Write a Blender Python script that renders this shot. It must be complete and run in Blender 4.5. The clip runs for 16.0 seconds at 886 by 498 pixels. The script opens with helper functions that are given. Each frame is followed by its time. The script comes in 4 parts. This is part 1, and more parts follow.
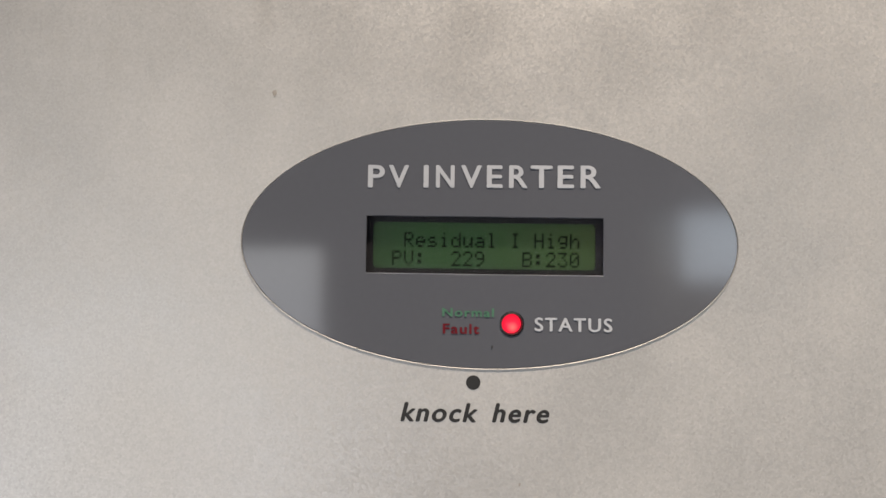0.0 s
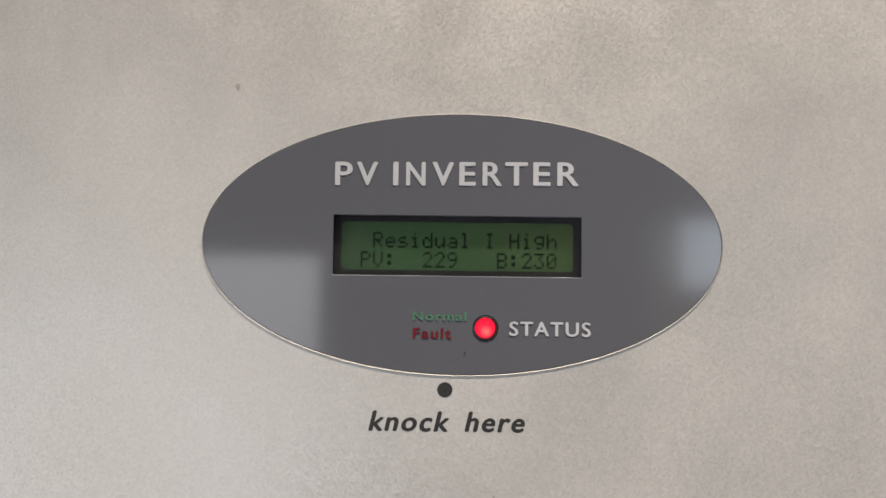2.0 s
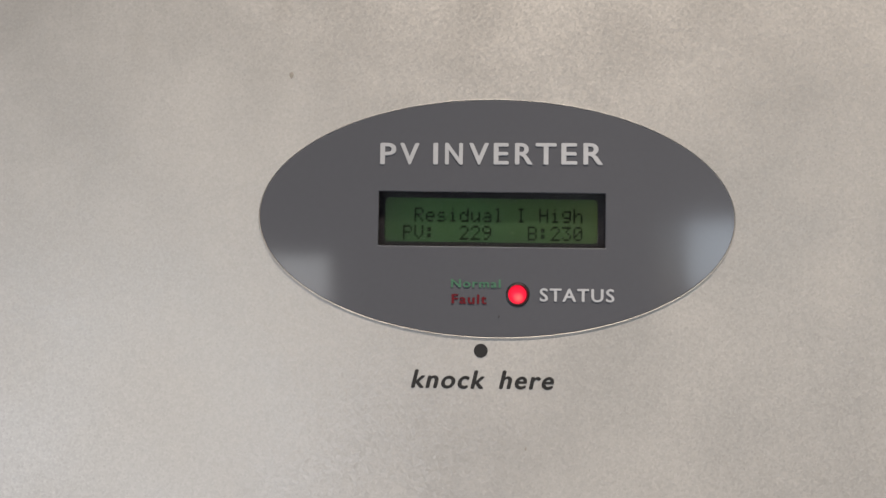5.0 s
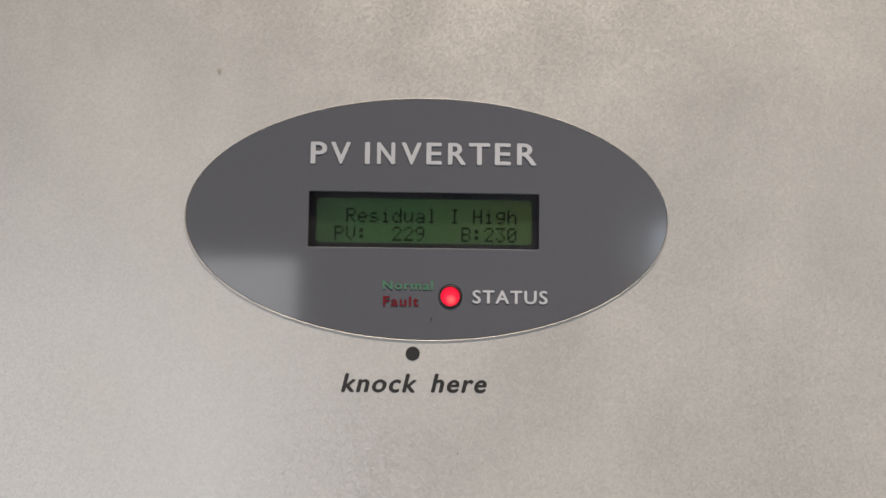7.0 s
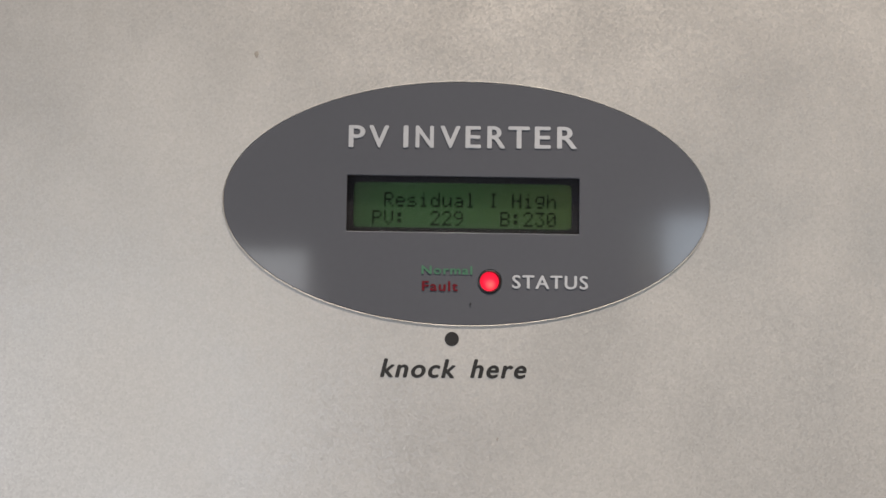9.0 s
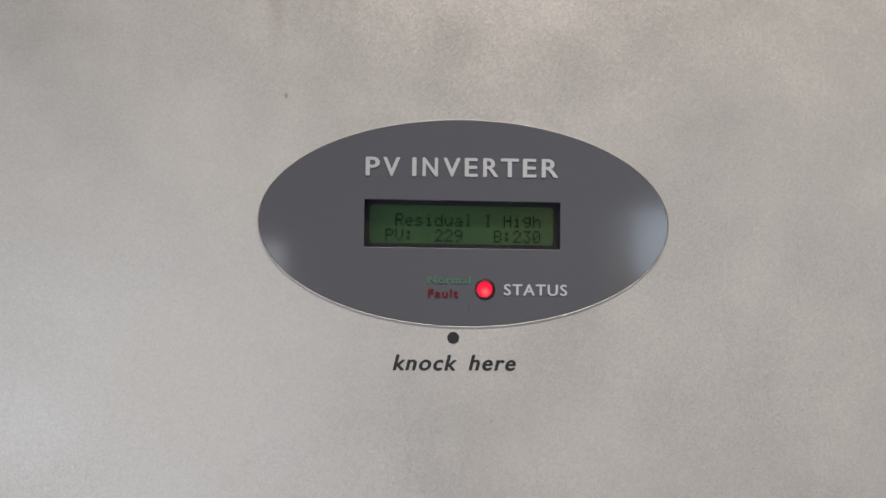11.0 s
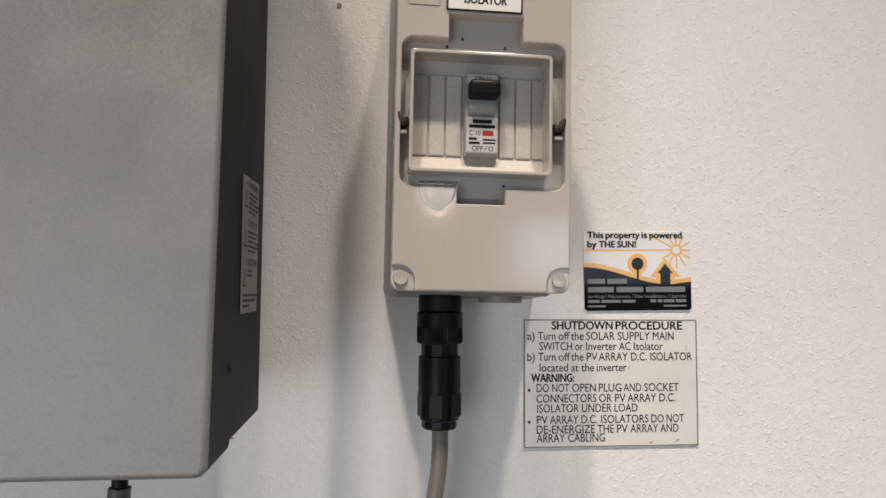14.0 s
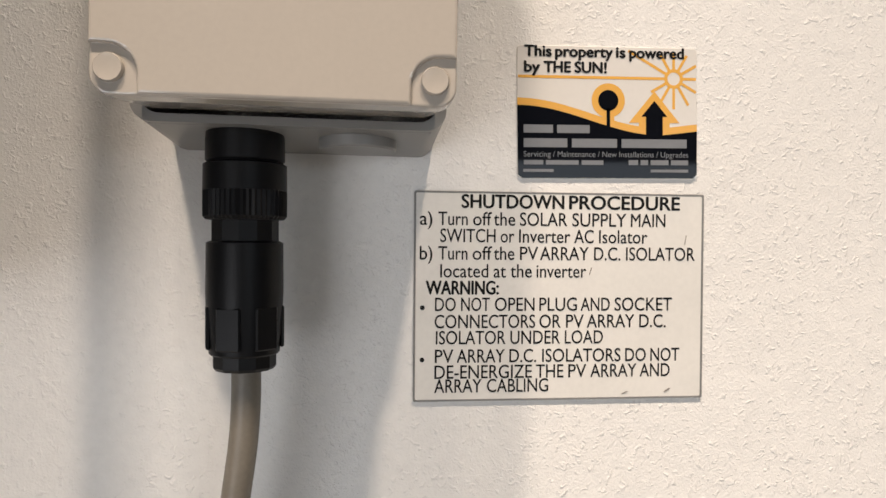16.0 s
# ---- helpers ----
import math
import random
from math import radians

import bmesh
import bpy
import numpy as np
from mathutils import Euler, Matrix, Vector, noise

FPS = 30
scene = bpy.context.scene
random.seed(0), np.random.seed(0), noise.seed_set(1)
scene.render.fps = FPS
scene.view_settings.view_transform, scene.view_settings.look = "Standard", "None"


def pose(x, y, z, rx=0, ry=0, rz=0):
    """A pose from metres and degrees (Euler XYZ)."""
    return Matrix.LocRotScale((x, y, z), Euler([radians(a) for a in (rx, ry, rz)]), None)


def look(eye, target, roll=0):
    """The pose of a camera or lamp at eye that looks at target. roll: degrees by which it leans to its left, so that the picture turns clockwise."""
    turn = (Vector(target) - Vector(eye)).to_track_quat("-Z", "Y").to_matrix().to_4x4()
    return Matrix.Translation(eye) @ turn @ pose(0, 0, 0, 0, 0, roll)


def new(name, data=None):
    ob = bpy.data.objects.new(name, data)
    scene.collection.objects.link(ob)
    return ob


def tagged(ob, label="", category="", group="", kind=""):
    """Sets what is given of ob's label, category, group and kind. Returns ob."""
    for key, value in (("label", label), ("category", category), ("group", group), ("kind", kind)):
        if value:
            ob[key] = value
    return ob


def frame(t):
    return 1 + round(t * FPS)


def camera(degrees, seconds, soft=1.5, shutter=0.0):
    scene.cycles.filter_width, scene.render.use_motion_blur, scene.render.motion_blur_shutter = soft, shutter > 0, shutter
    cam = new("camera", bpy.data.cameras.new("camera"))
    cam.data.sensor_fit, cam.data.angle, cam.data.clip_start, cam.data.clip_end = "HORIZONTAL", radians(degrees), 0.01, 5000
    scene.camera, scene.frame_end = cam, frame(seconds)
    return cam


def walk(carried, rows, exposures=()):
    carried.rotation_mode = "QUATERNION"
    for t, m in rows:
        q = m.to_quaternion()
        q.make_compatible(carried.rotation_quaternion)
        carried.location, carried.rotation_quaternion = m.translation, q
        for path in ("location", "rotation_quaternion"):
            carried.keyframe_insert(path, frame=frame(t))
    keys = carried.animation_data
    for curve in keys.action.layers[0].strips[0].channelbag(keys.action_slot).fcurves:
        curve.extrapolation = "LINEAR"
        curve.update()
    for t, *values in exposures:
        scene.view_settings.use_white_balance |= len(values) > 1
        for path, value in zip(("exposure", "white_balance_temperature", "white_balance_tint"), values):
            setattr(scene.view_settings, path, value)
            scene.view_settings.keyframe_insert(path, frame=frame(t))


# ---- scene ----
from mathutils.geometry import tessellate_polygon

# ---- camera ----
cam = camera(66.0, 16.0, soft=1.5)
PATH = [
    (0, (-0.00938, -0.19017, 1.49150), (-0.03656, 1.80827, 1.56578), 0.78),
    (0.5, (-0.00979, -0.18931, 1.49202), (-0.02838, 1.80887, 1.57533), 0.88),
    (1, (-0.00672, -0.18102, 1.48782), (-0.02952, 1.81646, 1.58546), 0.85),
    (1.5, (-0.00109, -0.18402, 1.49356), (-0.01565, 1.81454, 1.56803), 0.82),
    (2, (-0.00167, -0.18133, 1.48989), (-0.02835, 1.81607, 1.58835), 0.78),
    (2.5, (-0.00937, -0.18072, 1.49190), (-0.05313, 1.81755, 1.56269), 0.84),
    (3, (-0.01512, -0.17781, 1.48892), (-0.07388, 1.82058, 1.54350), 0.73),
    (3.2, (-0.01781, -0.17720, 1.48959), (-0.04880, 1.82188, 1.54177), 0.72),
    (5.3, (-0.00509, -0.20066, 1.47953), (-0.05252, 1.79577, 1.58902), 0.83),
    (5.5, (0.00132, -0.20119, 1.47925), (-0.03186, 1.79581, 1.58360), 0.81),
    (6, (0.00825, -0.19697, 1.47705), (0.00811, 1.79930, 1.59917), 0.80),
    (6.5, (0.00338, -0.19601, 1.47779), (0.04716, 1.79871, 1.61632), 0.73),
    (7, (0.00160, -0.19491, 1.48034), (0.03760, 1.80148, 1.59496), 0.76),
    (7.5, (-0.00283, -0.19575, 1.48135), (0.02365, 1.80061, 1.59904), 0.78),
    (8, (-0.00580, -0.19591, 1.48046), (0.03011, 1.80004, 1.60248), 0.80),
    (8.5, (-0.00357, -0.19080, 1.47805), (0.02268, 1.80556, 1.59568), 0.86),
    (9, (-0.00742, -0.19282, 1.47786), (0.00786, 1.80489, 1.57236), 0.83),
    (9.2, (-0.00816, -0.19442, 1.47792), (-0.00830, 1.80291, 1.58130), 0.78),
    (11.3, (-0.01787, -0.24810, 1.48718), (0.09311, 1.74833, 1.53144), 0.90),
    (11.5, (-0.00512, -0.27622, 1.49360), (0.11361, 1.72018, 1.51105), 0.98),
    (12, (0.02877, -0.36042, 1.46479), (0.13500, 1.62918, 1.63863), 0.85),
    (12.5, (0.06378, -0.40234, 1.45440), (0.13537, 1.58801, 1.63708), 0.70),
    (13, (0.10971, -0.37050, 1.44305), (0.15756, 1.62149, 1.61526), 0.68),
    (13.5, (0.18359, -0.31018, 1.44224), (0.27994, 1.68240, 1.58485), 0.75),
    (14, (0.25336, -0.25178, 1.43191), (0.46589, 1.73269, 1.56129), 0.39),
    (14.5, (0.30100, -0.17965, 1.42362), (0.52702, 1.80547, 1.51416), 0.33),
    (15, (0.30450, -0.13974, 1.41096), (0.51376, 1.84901, 1.44397), 0.39),
    (15.5, (0.30826, -0.11261, 1.39922), (0.51436, 1.87671, 1.38917), 0.48),
    (16, (0.33505, -0.08545, 1.39711), (0.53513, 1.90438, 1.37329), 0.45),
]
EXPOSURES = [(0, 0.62, 6250, 12), (9.2, 0.55, 6200, 12), (11.5, 0.37, 5950, 12), (12.5, -0.08, 5900, 13), (13.5, -0.35, 5800, 11), (14.0, -0.50, 6000, 12), (14.5, -0.38, 6300, 13), (16, -0.26, 6400, 13)]
walk(cam, [(t, look(eye, target, roll)) for t, eye, target, roll in PATH], EXPOSURES)

# ---- world and lights ----
world = bpy.data.worlds.new("sky")
scene.world = world
world.use_nodes = True
sky = world.node_tree.nodes.new("ShaderNodeTexSky")
sky.sky_type, sky.sun_disc = "NISHITA", False
sky.sun_elevation, sky.sun_rotation = radians(50), radians(200)
world.node_tree.links.new(sky.outputs[0], world.node_tree.nodes["Background"].inputs[0])
world.node_tree.nodes["Background"].inputs[1].default_value = 0.1


def area_lamp(name, eye, target, width, height, watts, colour):
    lamp = bpy.data.lights.new(name, "AREA")
    lamp.shape, lamp.size, lamp.size_y = "RECTANGLE", width, height
    lamp.energy, lamp.color = watts, colour
    ob = new(name, lamp)
    ob.matrix_world = look(eye, target)
    return ob


REAR = -2.6  # the wall behind the camera
WALL = 0.171  # the wall with the inverter
# daylight through the two openings behind the camera: sunlit ground low down, shade and sky above it
area_lamp("ground_light_left", (-1.47, REAR + 0.02, 0.41), (-1.47, 0, 0.41), 1.86, 0.60, 24, (0.97, 0.98, 1.0))
area_lamp("shade_light_left", (-1.47, REAR + 0.02, 1.16), (-1.47, 0, 1.16), 1.86, 0.86, 21, (0.95, 0.98, 1.0))
area_lamp("sky_light_right", (1.51, REAR + 0.02, 1.62), (1.51, 0, 1.62), 1.18, 0.28, 6.5, (0.82, 0.92, 1.0))
area_lamp("ground_light_right", (1.45, REAR + 0.02, 0.41), (1.45, 0, 0.41), 1.28, 0.60, 3.5, (0.88, 0.95, 1.0))
# three warm ceiling downlights
for lamp_x, watts, beam in ((0.02, 14.0, 84), (0.26, 3.0, 75), (0.58, 13.0, 73)):
    area_lamp("downlight", (lamp_x, -0.62, 2.92), (lamp_x, -0.61, 1.0), 0.09, 0.09, watts, (1.0, 0.83, 0.65)).data.spread = radians(beam)


# ---- materials ----
def surface(name, colour, rough=0.5, metal=0.0, vary=0.06, grain=600.0, blot=14.0, bump=0.0, bump_scale=900.0,
            specular=0.5, coat=0.0, gain=0.06, spread=0.0):
    """A painted, moulded or coated surface with variation at two scales and fine relief."""
    m = bpy.data.materials.new(name)
    m.use_nodes = True
    nt = m.node_tree
    n, link = nt.nodes, nt.links.new
    b = n["Principled BSDF"]
    where = n.new("ShaderNodeTexCoord").outputs["Object"]

    def noise_node(scale, detail):
        t = n.new("ShaderNodeTexNoise")
        t.inputs["Scale"].default_value, t.inputs["Detail"].default_value = scale, detail
        link(where, t.inputs["Vector"])
        return t.outputs["Fac"]

    def ranged(source, low, high):
        r = n.new("ShaderNodeMapRange")
        r.inputs["From Min"].default_value, r.inputs["From Max"].default_value = 0.3, 0.7
        r.inputs["To Min"].default_value, r.inputs["To Max"].default_value = low, high
        link(source, r.inputs["Value"])
        return r.outputs["Result"]

    fine, broad = noise_node(grain, 2.0), noise_node(blot, 5.0)
    mul = n.new("ShaderNodeMath")
    mul.operation = "MULTIPLY"
    link(ranged(fine, 1 - gain, 1 + gain), mul.inputs[0])
    link(ranged(broad, 1 - vary, 1 + vary), mul.inputs[1])
    tint = n.new("ShaderNodeVectorMath")
    tint.operation = "SCALE"
    tint.inputs[0].default_value = colour
    link(mul.outputs[0], tint.inputs["Scale"])
    link(tint.outputs[0], b.inputs["Base Color"])
    link(ranged(broad, max(0.02, rough - 0.06 - spread), rough + 0.06 + spread), b.inputs["Roughness"])
    b.inputs["Metallic"].default_value = metal
    b.inputs["Specular IOR Level"].default_value = specular
    b.inputs["Coat Weight"].default_value = coat
    if bump:
        relief = n.new("ShaderNodeBump")
        relief.inputs["Strength"].default_value, relief.inputs["Distance"].default_value = bump, 0.0006
        link(noise_node(bump_scale, 3.0), relief.inputs["Height"])
        link(relief.outputs[0], b.inputs["Normal"])
    return m


def glowing(name, colour, strength, dark=(0.02, 0.02, 0.02)):
    m = surface(name, dark, 0.4, specular=0.1)
    b = m.node_tree.nodes["Principled BSDF"]
    b.inputs["Emission Color"].default_value = (*colour, 1)
    b.inputs["Emission Strength"].default_value = strength
    return m


def clear(name, rough=0.03, ior=1.45, tone=(1, 1, 1)):
    m = bpy.data.materials.new(name)
    m.use_nodes = True
    b = m.node_tree.nodes["Principled BSDF"]
    b.inputs["Base Color"].default_value = (*tone, 1)
    b.inputs["Transmission Weight"].default_value = 1.0
    b.inputs["Roughness"].default_value, b.inputs["IOR"].default_value = rough, ior
    return m


def add_streaks(m, streaks, depth):
    """Run-down dirt on a coated face: soft upright smears at (x, z), half width, half height, strength."""
    nt = m.node_tree
    n, link = nt.nodes, nt.links.new
    b = n["Principled BSDF"]
    old = b.inputs["Base Color"].links[0].from_socket
    where = n.new("ShaderNodeTexCoord").outputs["Object"]
    wobble = n.new("ShaderNodeTexNoise")
    wobble.inputs["Scale"].default_value = 90
    link(where, wobble.inputs["Vector"])
    total = None
    for x, z, w, h, s in streaks:
        shift = n.new("ShaderNodeVectorMath")
        shift.operation = "MULTIPLY_ADD"
        link(where, shift.inputs[0])
        shift.inputs[1].default_value = (1 / w, 0, 1 / h)
        shift.inputs[2].default_value = (-x / w, 0, -z / h)
        size = n.new("ShaderNodeVectorMath")
        size.operation = "LENGTH"
        link(shift.outputs[0], size.inputs[0])
        more = n.new("ShaderNodeMath")
        more.operation = "MULTIPLY_ADD"
        link(wobble.outputs["Fac"], more.inputs[0])
        more.inputs[1].default_value = 0.7
        link(size.outputs["Value"], more.inputs[2])
        fade = n.new("ShaderNodeMapRange")
        fade.interpolation_type = "SMOOTHSTEP"
        for key, value in (("From Min", 0.35), ("From Max", 1.35), ("To Min", s), ("To Max", 0.0)):
            fade.inputs[key].default_value = value
        link(more.outputs[0], fade.inputs["Value"])
        if total is None:
            total = fade.outputs["Result"]
        else:
            both = n.new("ShaderNodeMath")
            both.operation = "MAXIMUM"
            link(total, both.inputs[0])
            link(fade.outputs["Result"], both.inputs[1])
            total = both.outputs[0]
    mix = n.new("ShaderNodeMix")
    mix.data_type = "RGBA"
    mix.inputs[7].default_value = (*depth, 1)
    link(total, mix.inputs[0])
    link(old, mix.inputs[6])
    link(mix.outputs[2], b.inputs["Base Color"])


def plaster(name, colour):
    """Painted render: orange-peel relief with scattered pimples, chips and a little grime."""
    m = surface(name, colour, 0.62, vary=0.035, grain=300, blot=5, gain=0.02, specular=0.35)
    nt = m.node_tree
    n, link = nt.nodes, nt.links.new
    where = n.new("ShaderNodeTexCoord").outputs["Object"]
    heights = []
    for scale, low, high, weight in ((400, 0.56, 0.72, 0.7), (900, 0.3, 0.7, 0.22), (60, 0.3, 0.7, 0.35)):
        t = n.new("ShaderNodeTexNoise")
        t.inputs["Scale"].default_value, t.inputs["Detail"].default_value, t.inputs["Distortion"].default_value = scale, 2.0, 0.6
        link(where, t.inputs["Vector"])
        r = n.new("ShaderNodeMapRange")
        r.interpolation_type = "SMOOTHSTEP"
        r.inputs["From Min"].default_value, r.inputs["From Max"].default_value = low, high
        link(t.outputs[0], r.inputs["Value"])
        w = n.new("ShaderNodeMath")
        w.operation = "MULTIPLY_ADD"
        w.inputs[1].default_value = weight
        link(r.outputs["Result"], w.inputs[0])
        if heights:
            link(heights[-1], w.inputs[2])
        heights.append(w.outputs[0])
    relief = n.new("ShaderNodeBump")
    relief.inputs["Strength"].default_value, relief.inputs["Distance"].default_value = 0.40, 0.0011
    link(heights[-1], relief.inputs["Height"])
    link(relief.outputs[0], n["Principled BSDF"].inputs["Normal"])
    return m


M_WALL = plaster("painted_render", (0.85, 0.835, 0.80))
M_ROOM = surface("room_paint", (0.22, 0.205, 0.19), 0.7, vary=0.05, blot=2)
M_FLOOR = surface("concrete_floor", (0.22, 0.21, 0.195), 0.7, vary=0.15, grain=90, blot=3)
M_SILVER = surface("silver_powder_coat", (0.226, 0.224, 0.216), 0.49, metal=0.30, vary=0.07, grain=1500, blot=32,
                   bump=0.06, bump_scale=1800, gain=0.03)
add_streaks(M_SILVER, [(-0.0635, 0.216, 0.0055, 0.030, 0.45), (-0.0385, 0.220, 0.0055, 0.030, 0.45),
                       (-0.105, 0.240, 0.012, 0.040, 0.16), (0.000, 0.200, 0.030, 0.030, 0.10),
                       (-0.106, 0.186, 0.006, 0.014, 0.12)], (0.125, 0.116, 0.104))


def add_flakes(m, scale, tilt, glint):
    """Metal flakes in the coat: each lies a little askew and differs in brightness."""
    n, link = m.node_tree.nodes, m.node_tree.links.new
    b = n["Principled BSDF"]
    place = n.new("ShaderNodeTexCoord")
    cells = n.new("ShaderNodeTexVoronoi")
    cells.inputs["Scale"].default_value = scale
    link(place.outputs["Object"], cells.inputs["Vector"])
    lean = n.new("ShaderNodeVectorMath")
    lean.operation = "MULTIPLY_ADD"
    link(cells.outputs["Color"], lean.inputs[0])
    lean.inputs[1].default_value = (tilt, tilt, tilt)
    lean.inputs[2].default_value = (-tilt / 2, -tilt / 2, -tilt / 2)
    whole = n.new("ShaderNodeVectorMath")
    link(lean.outputs[0], whole.inputs[0])
    link(b.inputs["Normal"].links[0].from_socket, whole.inputs[1])
    unit = n.new("ShaderNodeVectorMath")
    unit.operation = "NORMALIZE"
    link(whole.outputs[0], unit.inputs[0])
    link(unit.outputs[0], b.inputs["Normal"])
    gain = n.new("ShaderNodeMapRange")
    for key, value in (("From Min", 0.0), ("From Max", 1.0), ("To Min", 1 - glint), ("To Max", 1 + glint)):
        gain.inputs[key].default_value = value
    link(cells.outputs["Color"], gain.inputs["Value"])
    shade = n.new("ShaderNodeVectorMath")
    shade.operation = "SCALE"
    link(b.inputs["Base Color"].links[0].from_socket, shade.inputs[0])
    link(gain.outputs["Result"], shade.inputs["Scale"])
    link(shade.outputs[0], b.inputs["Base Color"])


add_flakes(M_SILVER, 1700, 0.12, 0.07)
# grey steel lowered to near black: the side's shade is put into the colour
M_SIDE_SHADED = surface("shaded_grey_steel_side", (0.020, 0.019, 0.0175), 0.6, specular=0.15, vary=0.06, grain=1500, bump=0.2)
M_BRACKET = surface("black_bracket", (0.025, 0.024, 0.023), 0.5)
M_LABEL = surface("grey_overlay", (0.047, 0.050, 0.058), 0.09, specular=0.28, vary=0.02, gain=0.015, spread=-0.04)
M_WHITE_INK = surface("pale_ink", (0.215, 0.225, 0.24), 0.45, specular=0.2, gain=0.02)
M_BLACK_INK = surface("black_ink", (0.012, 0.012, 0.012), 0.5, specular=0.15, gain=0.02)
M_RED_INK = surface("dark_red_ink", (0.060, 0.004, 0.007), 0.5, specular=0.1)
M_GREEN_INK = surface("green_ink", (0.028, 0.080, 0.048), 0.5, specular=0.2)
M_BLACK = surface("black_plastic", (0.006, 0.006, 0.0066), 0.42, specular=0.2, vary=0.2, bump=0.1)
M_DOT = surface("lcd_dot", (0.003, 0.0045, 0.003), 0.8, specular=0.02)
M_WELL = surface("matt_black_bezel", (0.006, 0.006, 0.007), 0.8, specular=0.05)
M_LED = glowing("red_led", (1.0, 0.012, 0.04), 0.8, (0.15, 0.004, 0.01))


def hot_spot(m):
    """The die shines low in the lens, brighter and paler than the rim."""
    n, link = m.node_tree.nodes, m.node_tree.links.new
    far = n.new("ShaderNodeVectorMath")
    far.operation = "DISTANCE"
    flatten = n.new("ShaderNodeVectorMath")
    flatten.operation = "MULTIPLY"
    flatten.inputs[1].default_value = (1, 0, 1)
    link(n.new("ShaderNodeTexCoord").outputs["Generated"], flatten.inputs[0])
    link(flatten.outputs[0], far.inputs[0])
    far.inputs[1].default_value = (0.55, 0, 0.32)
    ramp = n.new("ShaderNodeValToRGB")
    ramp.color_ramp.elements.new(0.5)
    for stop, tone in zip(ramp.color_ramp.elements, ((1.0, 0.16, 0.13, 1), (1.0, 0.02, 0.05, 1), (0.75, 0.008, 0.03, 1))):
        stop.color = tone
    for k, place in ((2, 0.7), (1, 0.3), (0, 0.0)):
        ramp.color_ramp.elements[k].position = place
    link(far.outputs["Value"], ramp.inputs[0])
    link(ramp.outputs[0], n["Principled BSDF"].inputs["Emission Color"])


hot_spot(M_LED)
M_PANE = clear("clear_pane", 0.0, 1.14)
M_TAB = clear("clear_plastic_tab", 0.05, 1.22, (0.76, 0.79, 0.82))
M_BOX = surface("grey_abs_plastic", (0.445, 0.405, 0.355), 0.15, vary=0.02, gain=0.015, coat=0.1, spread=-0.05)
for link in list(M_BOX.node_tree.nodes["Principled BSDF"].inputs["Roughness"].links):
    M_BOX.node_tree.links.remove(link)
M_BOX.node_tree.nodes["Principled BSDF"].inputs["Roughness"].default_value = 0.13
M_BOX_IN = surface("grey_tray_plastic", (0.40, 0.38, 0.35), 0.2, vary=0.03, gain=0.015, spread=-0.05)
# darker than the lid: shade on the box's side and underside, as colour
M_BASE = surface("shaded_base_plastic", (0.21, 0.206, 0.196), 0.35, vary=0.03, gain=0.015)
M_STRIP = surface("cream_blanking_plastic", (0.49, 0.45, 0.395), 0.35, vary=0.02)
M_MCB = surface("breaker_plastic", (0.50, 0.49, 0.45), 0.4, vary=0.03)
M_MCB_GREY = surface("breaker_grey", (0.31, 0.305, 0.28), 0.35, vary=0.03)
M_SEAL = surface("rubber_seal", (0.02, 0.02, 0.02), 0.7)
M_CARD = surface("white_sign_plate", (0.76, 0.74, 0.69), 0.38, vary=0.035, blot=40, gain=0.02)
M_STICKER = surface("white_vinyl", (0.76, 0.73, 0.68), 0.18, vary=0.015, gain=0.01)
M_NAVY = surface("black_vinyl", (0.005, 0.006, 0.009), 0.04, specular=0.10, vary=0.05, gain=0.01, spread=-0.05)
M_AMBER = surface("amber_vinyl", (0.80, 0.43, 0.085), 0.2, vary=0.02, gain=0.01)
M_CABLE = surface("grey_cable_sheath", (0.165, 0.147, 0.118), 0.45, vary=0.06, blot=50)
M_DARK_CABLE = surface("dark_grey_cable", (0.10, 0.10, 0.10), 0.45)
M_STEEL = surface("zinc_steel", (0.55, 0.55, 0.53), 0.35, metal=0.9)
M_RUST = surface("dark_pin", (0.05, 0.04, 0.03), 0.5, metal=0.4, vary=0.3, blot=300)
# white sticker painted grey, as it hangs on the shaded side
M_CAUTION_SHADED = surface("shaded_caution_vinyl", (0.21, 0.20, 0.18), 0.45, vary=0.03)
M_SPECK = surface("dirt_speck", (0.14, 0.13, 0.115), 0.8, vary=0.3, blot=300)
M_CHIP = surface("bare_chip", (0.30, 0.27, 0.24), 0.8, vary=0.3, blot=300)


# ---- mesh helpers ----
def base_of(ob):
    place = Vector((0, 0, 0))
    while ob:
        place += ob.location
        ob = ob.parent
    return place


def part(name, bm, material, parent=None, label="", smooth=False):
    """Links a bmesh in world places as one mesh object, under parent if given."""
    if isinstance(bm, bpy.types.Mesh):
        mesh = bm
        mesh.name = name
    else:
        if name != "lettering":
            bmesh.ops.recalc_face_normals(bm, faces=bm.faces)
        mesh = bpy.data.meshes.new(name)
        bm.to_mesh(mesh)
        bm.free()
    mesh.materials.clear()
    mesh.materials.append(material)
    if smooth:
        mesh.polygons.foreach_set("use_smooth", [True] * len(mesh.polygons))
        mesh.set_sharp_from_angle(angle=radians(35))
    ob = new(name, mesh)
    if parent:
        mesh.transform(Matrix.Translation(-base_of(parent)))
        ob.parent = parent
    if label:
        tagged(ob, label)
    return ob


def thing(name, place, label, category, group=""):
    ob = new(name)
    ob.location = place
    ob.empty_display_size = 0.02
    return tagged(ob, label, category, group)


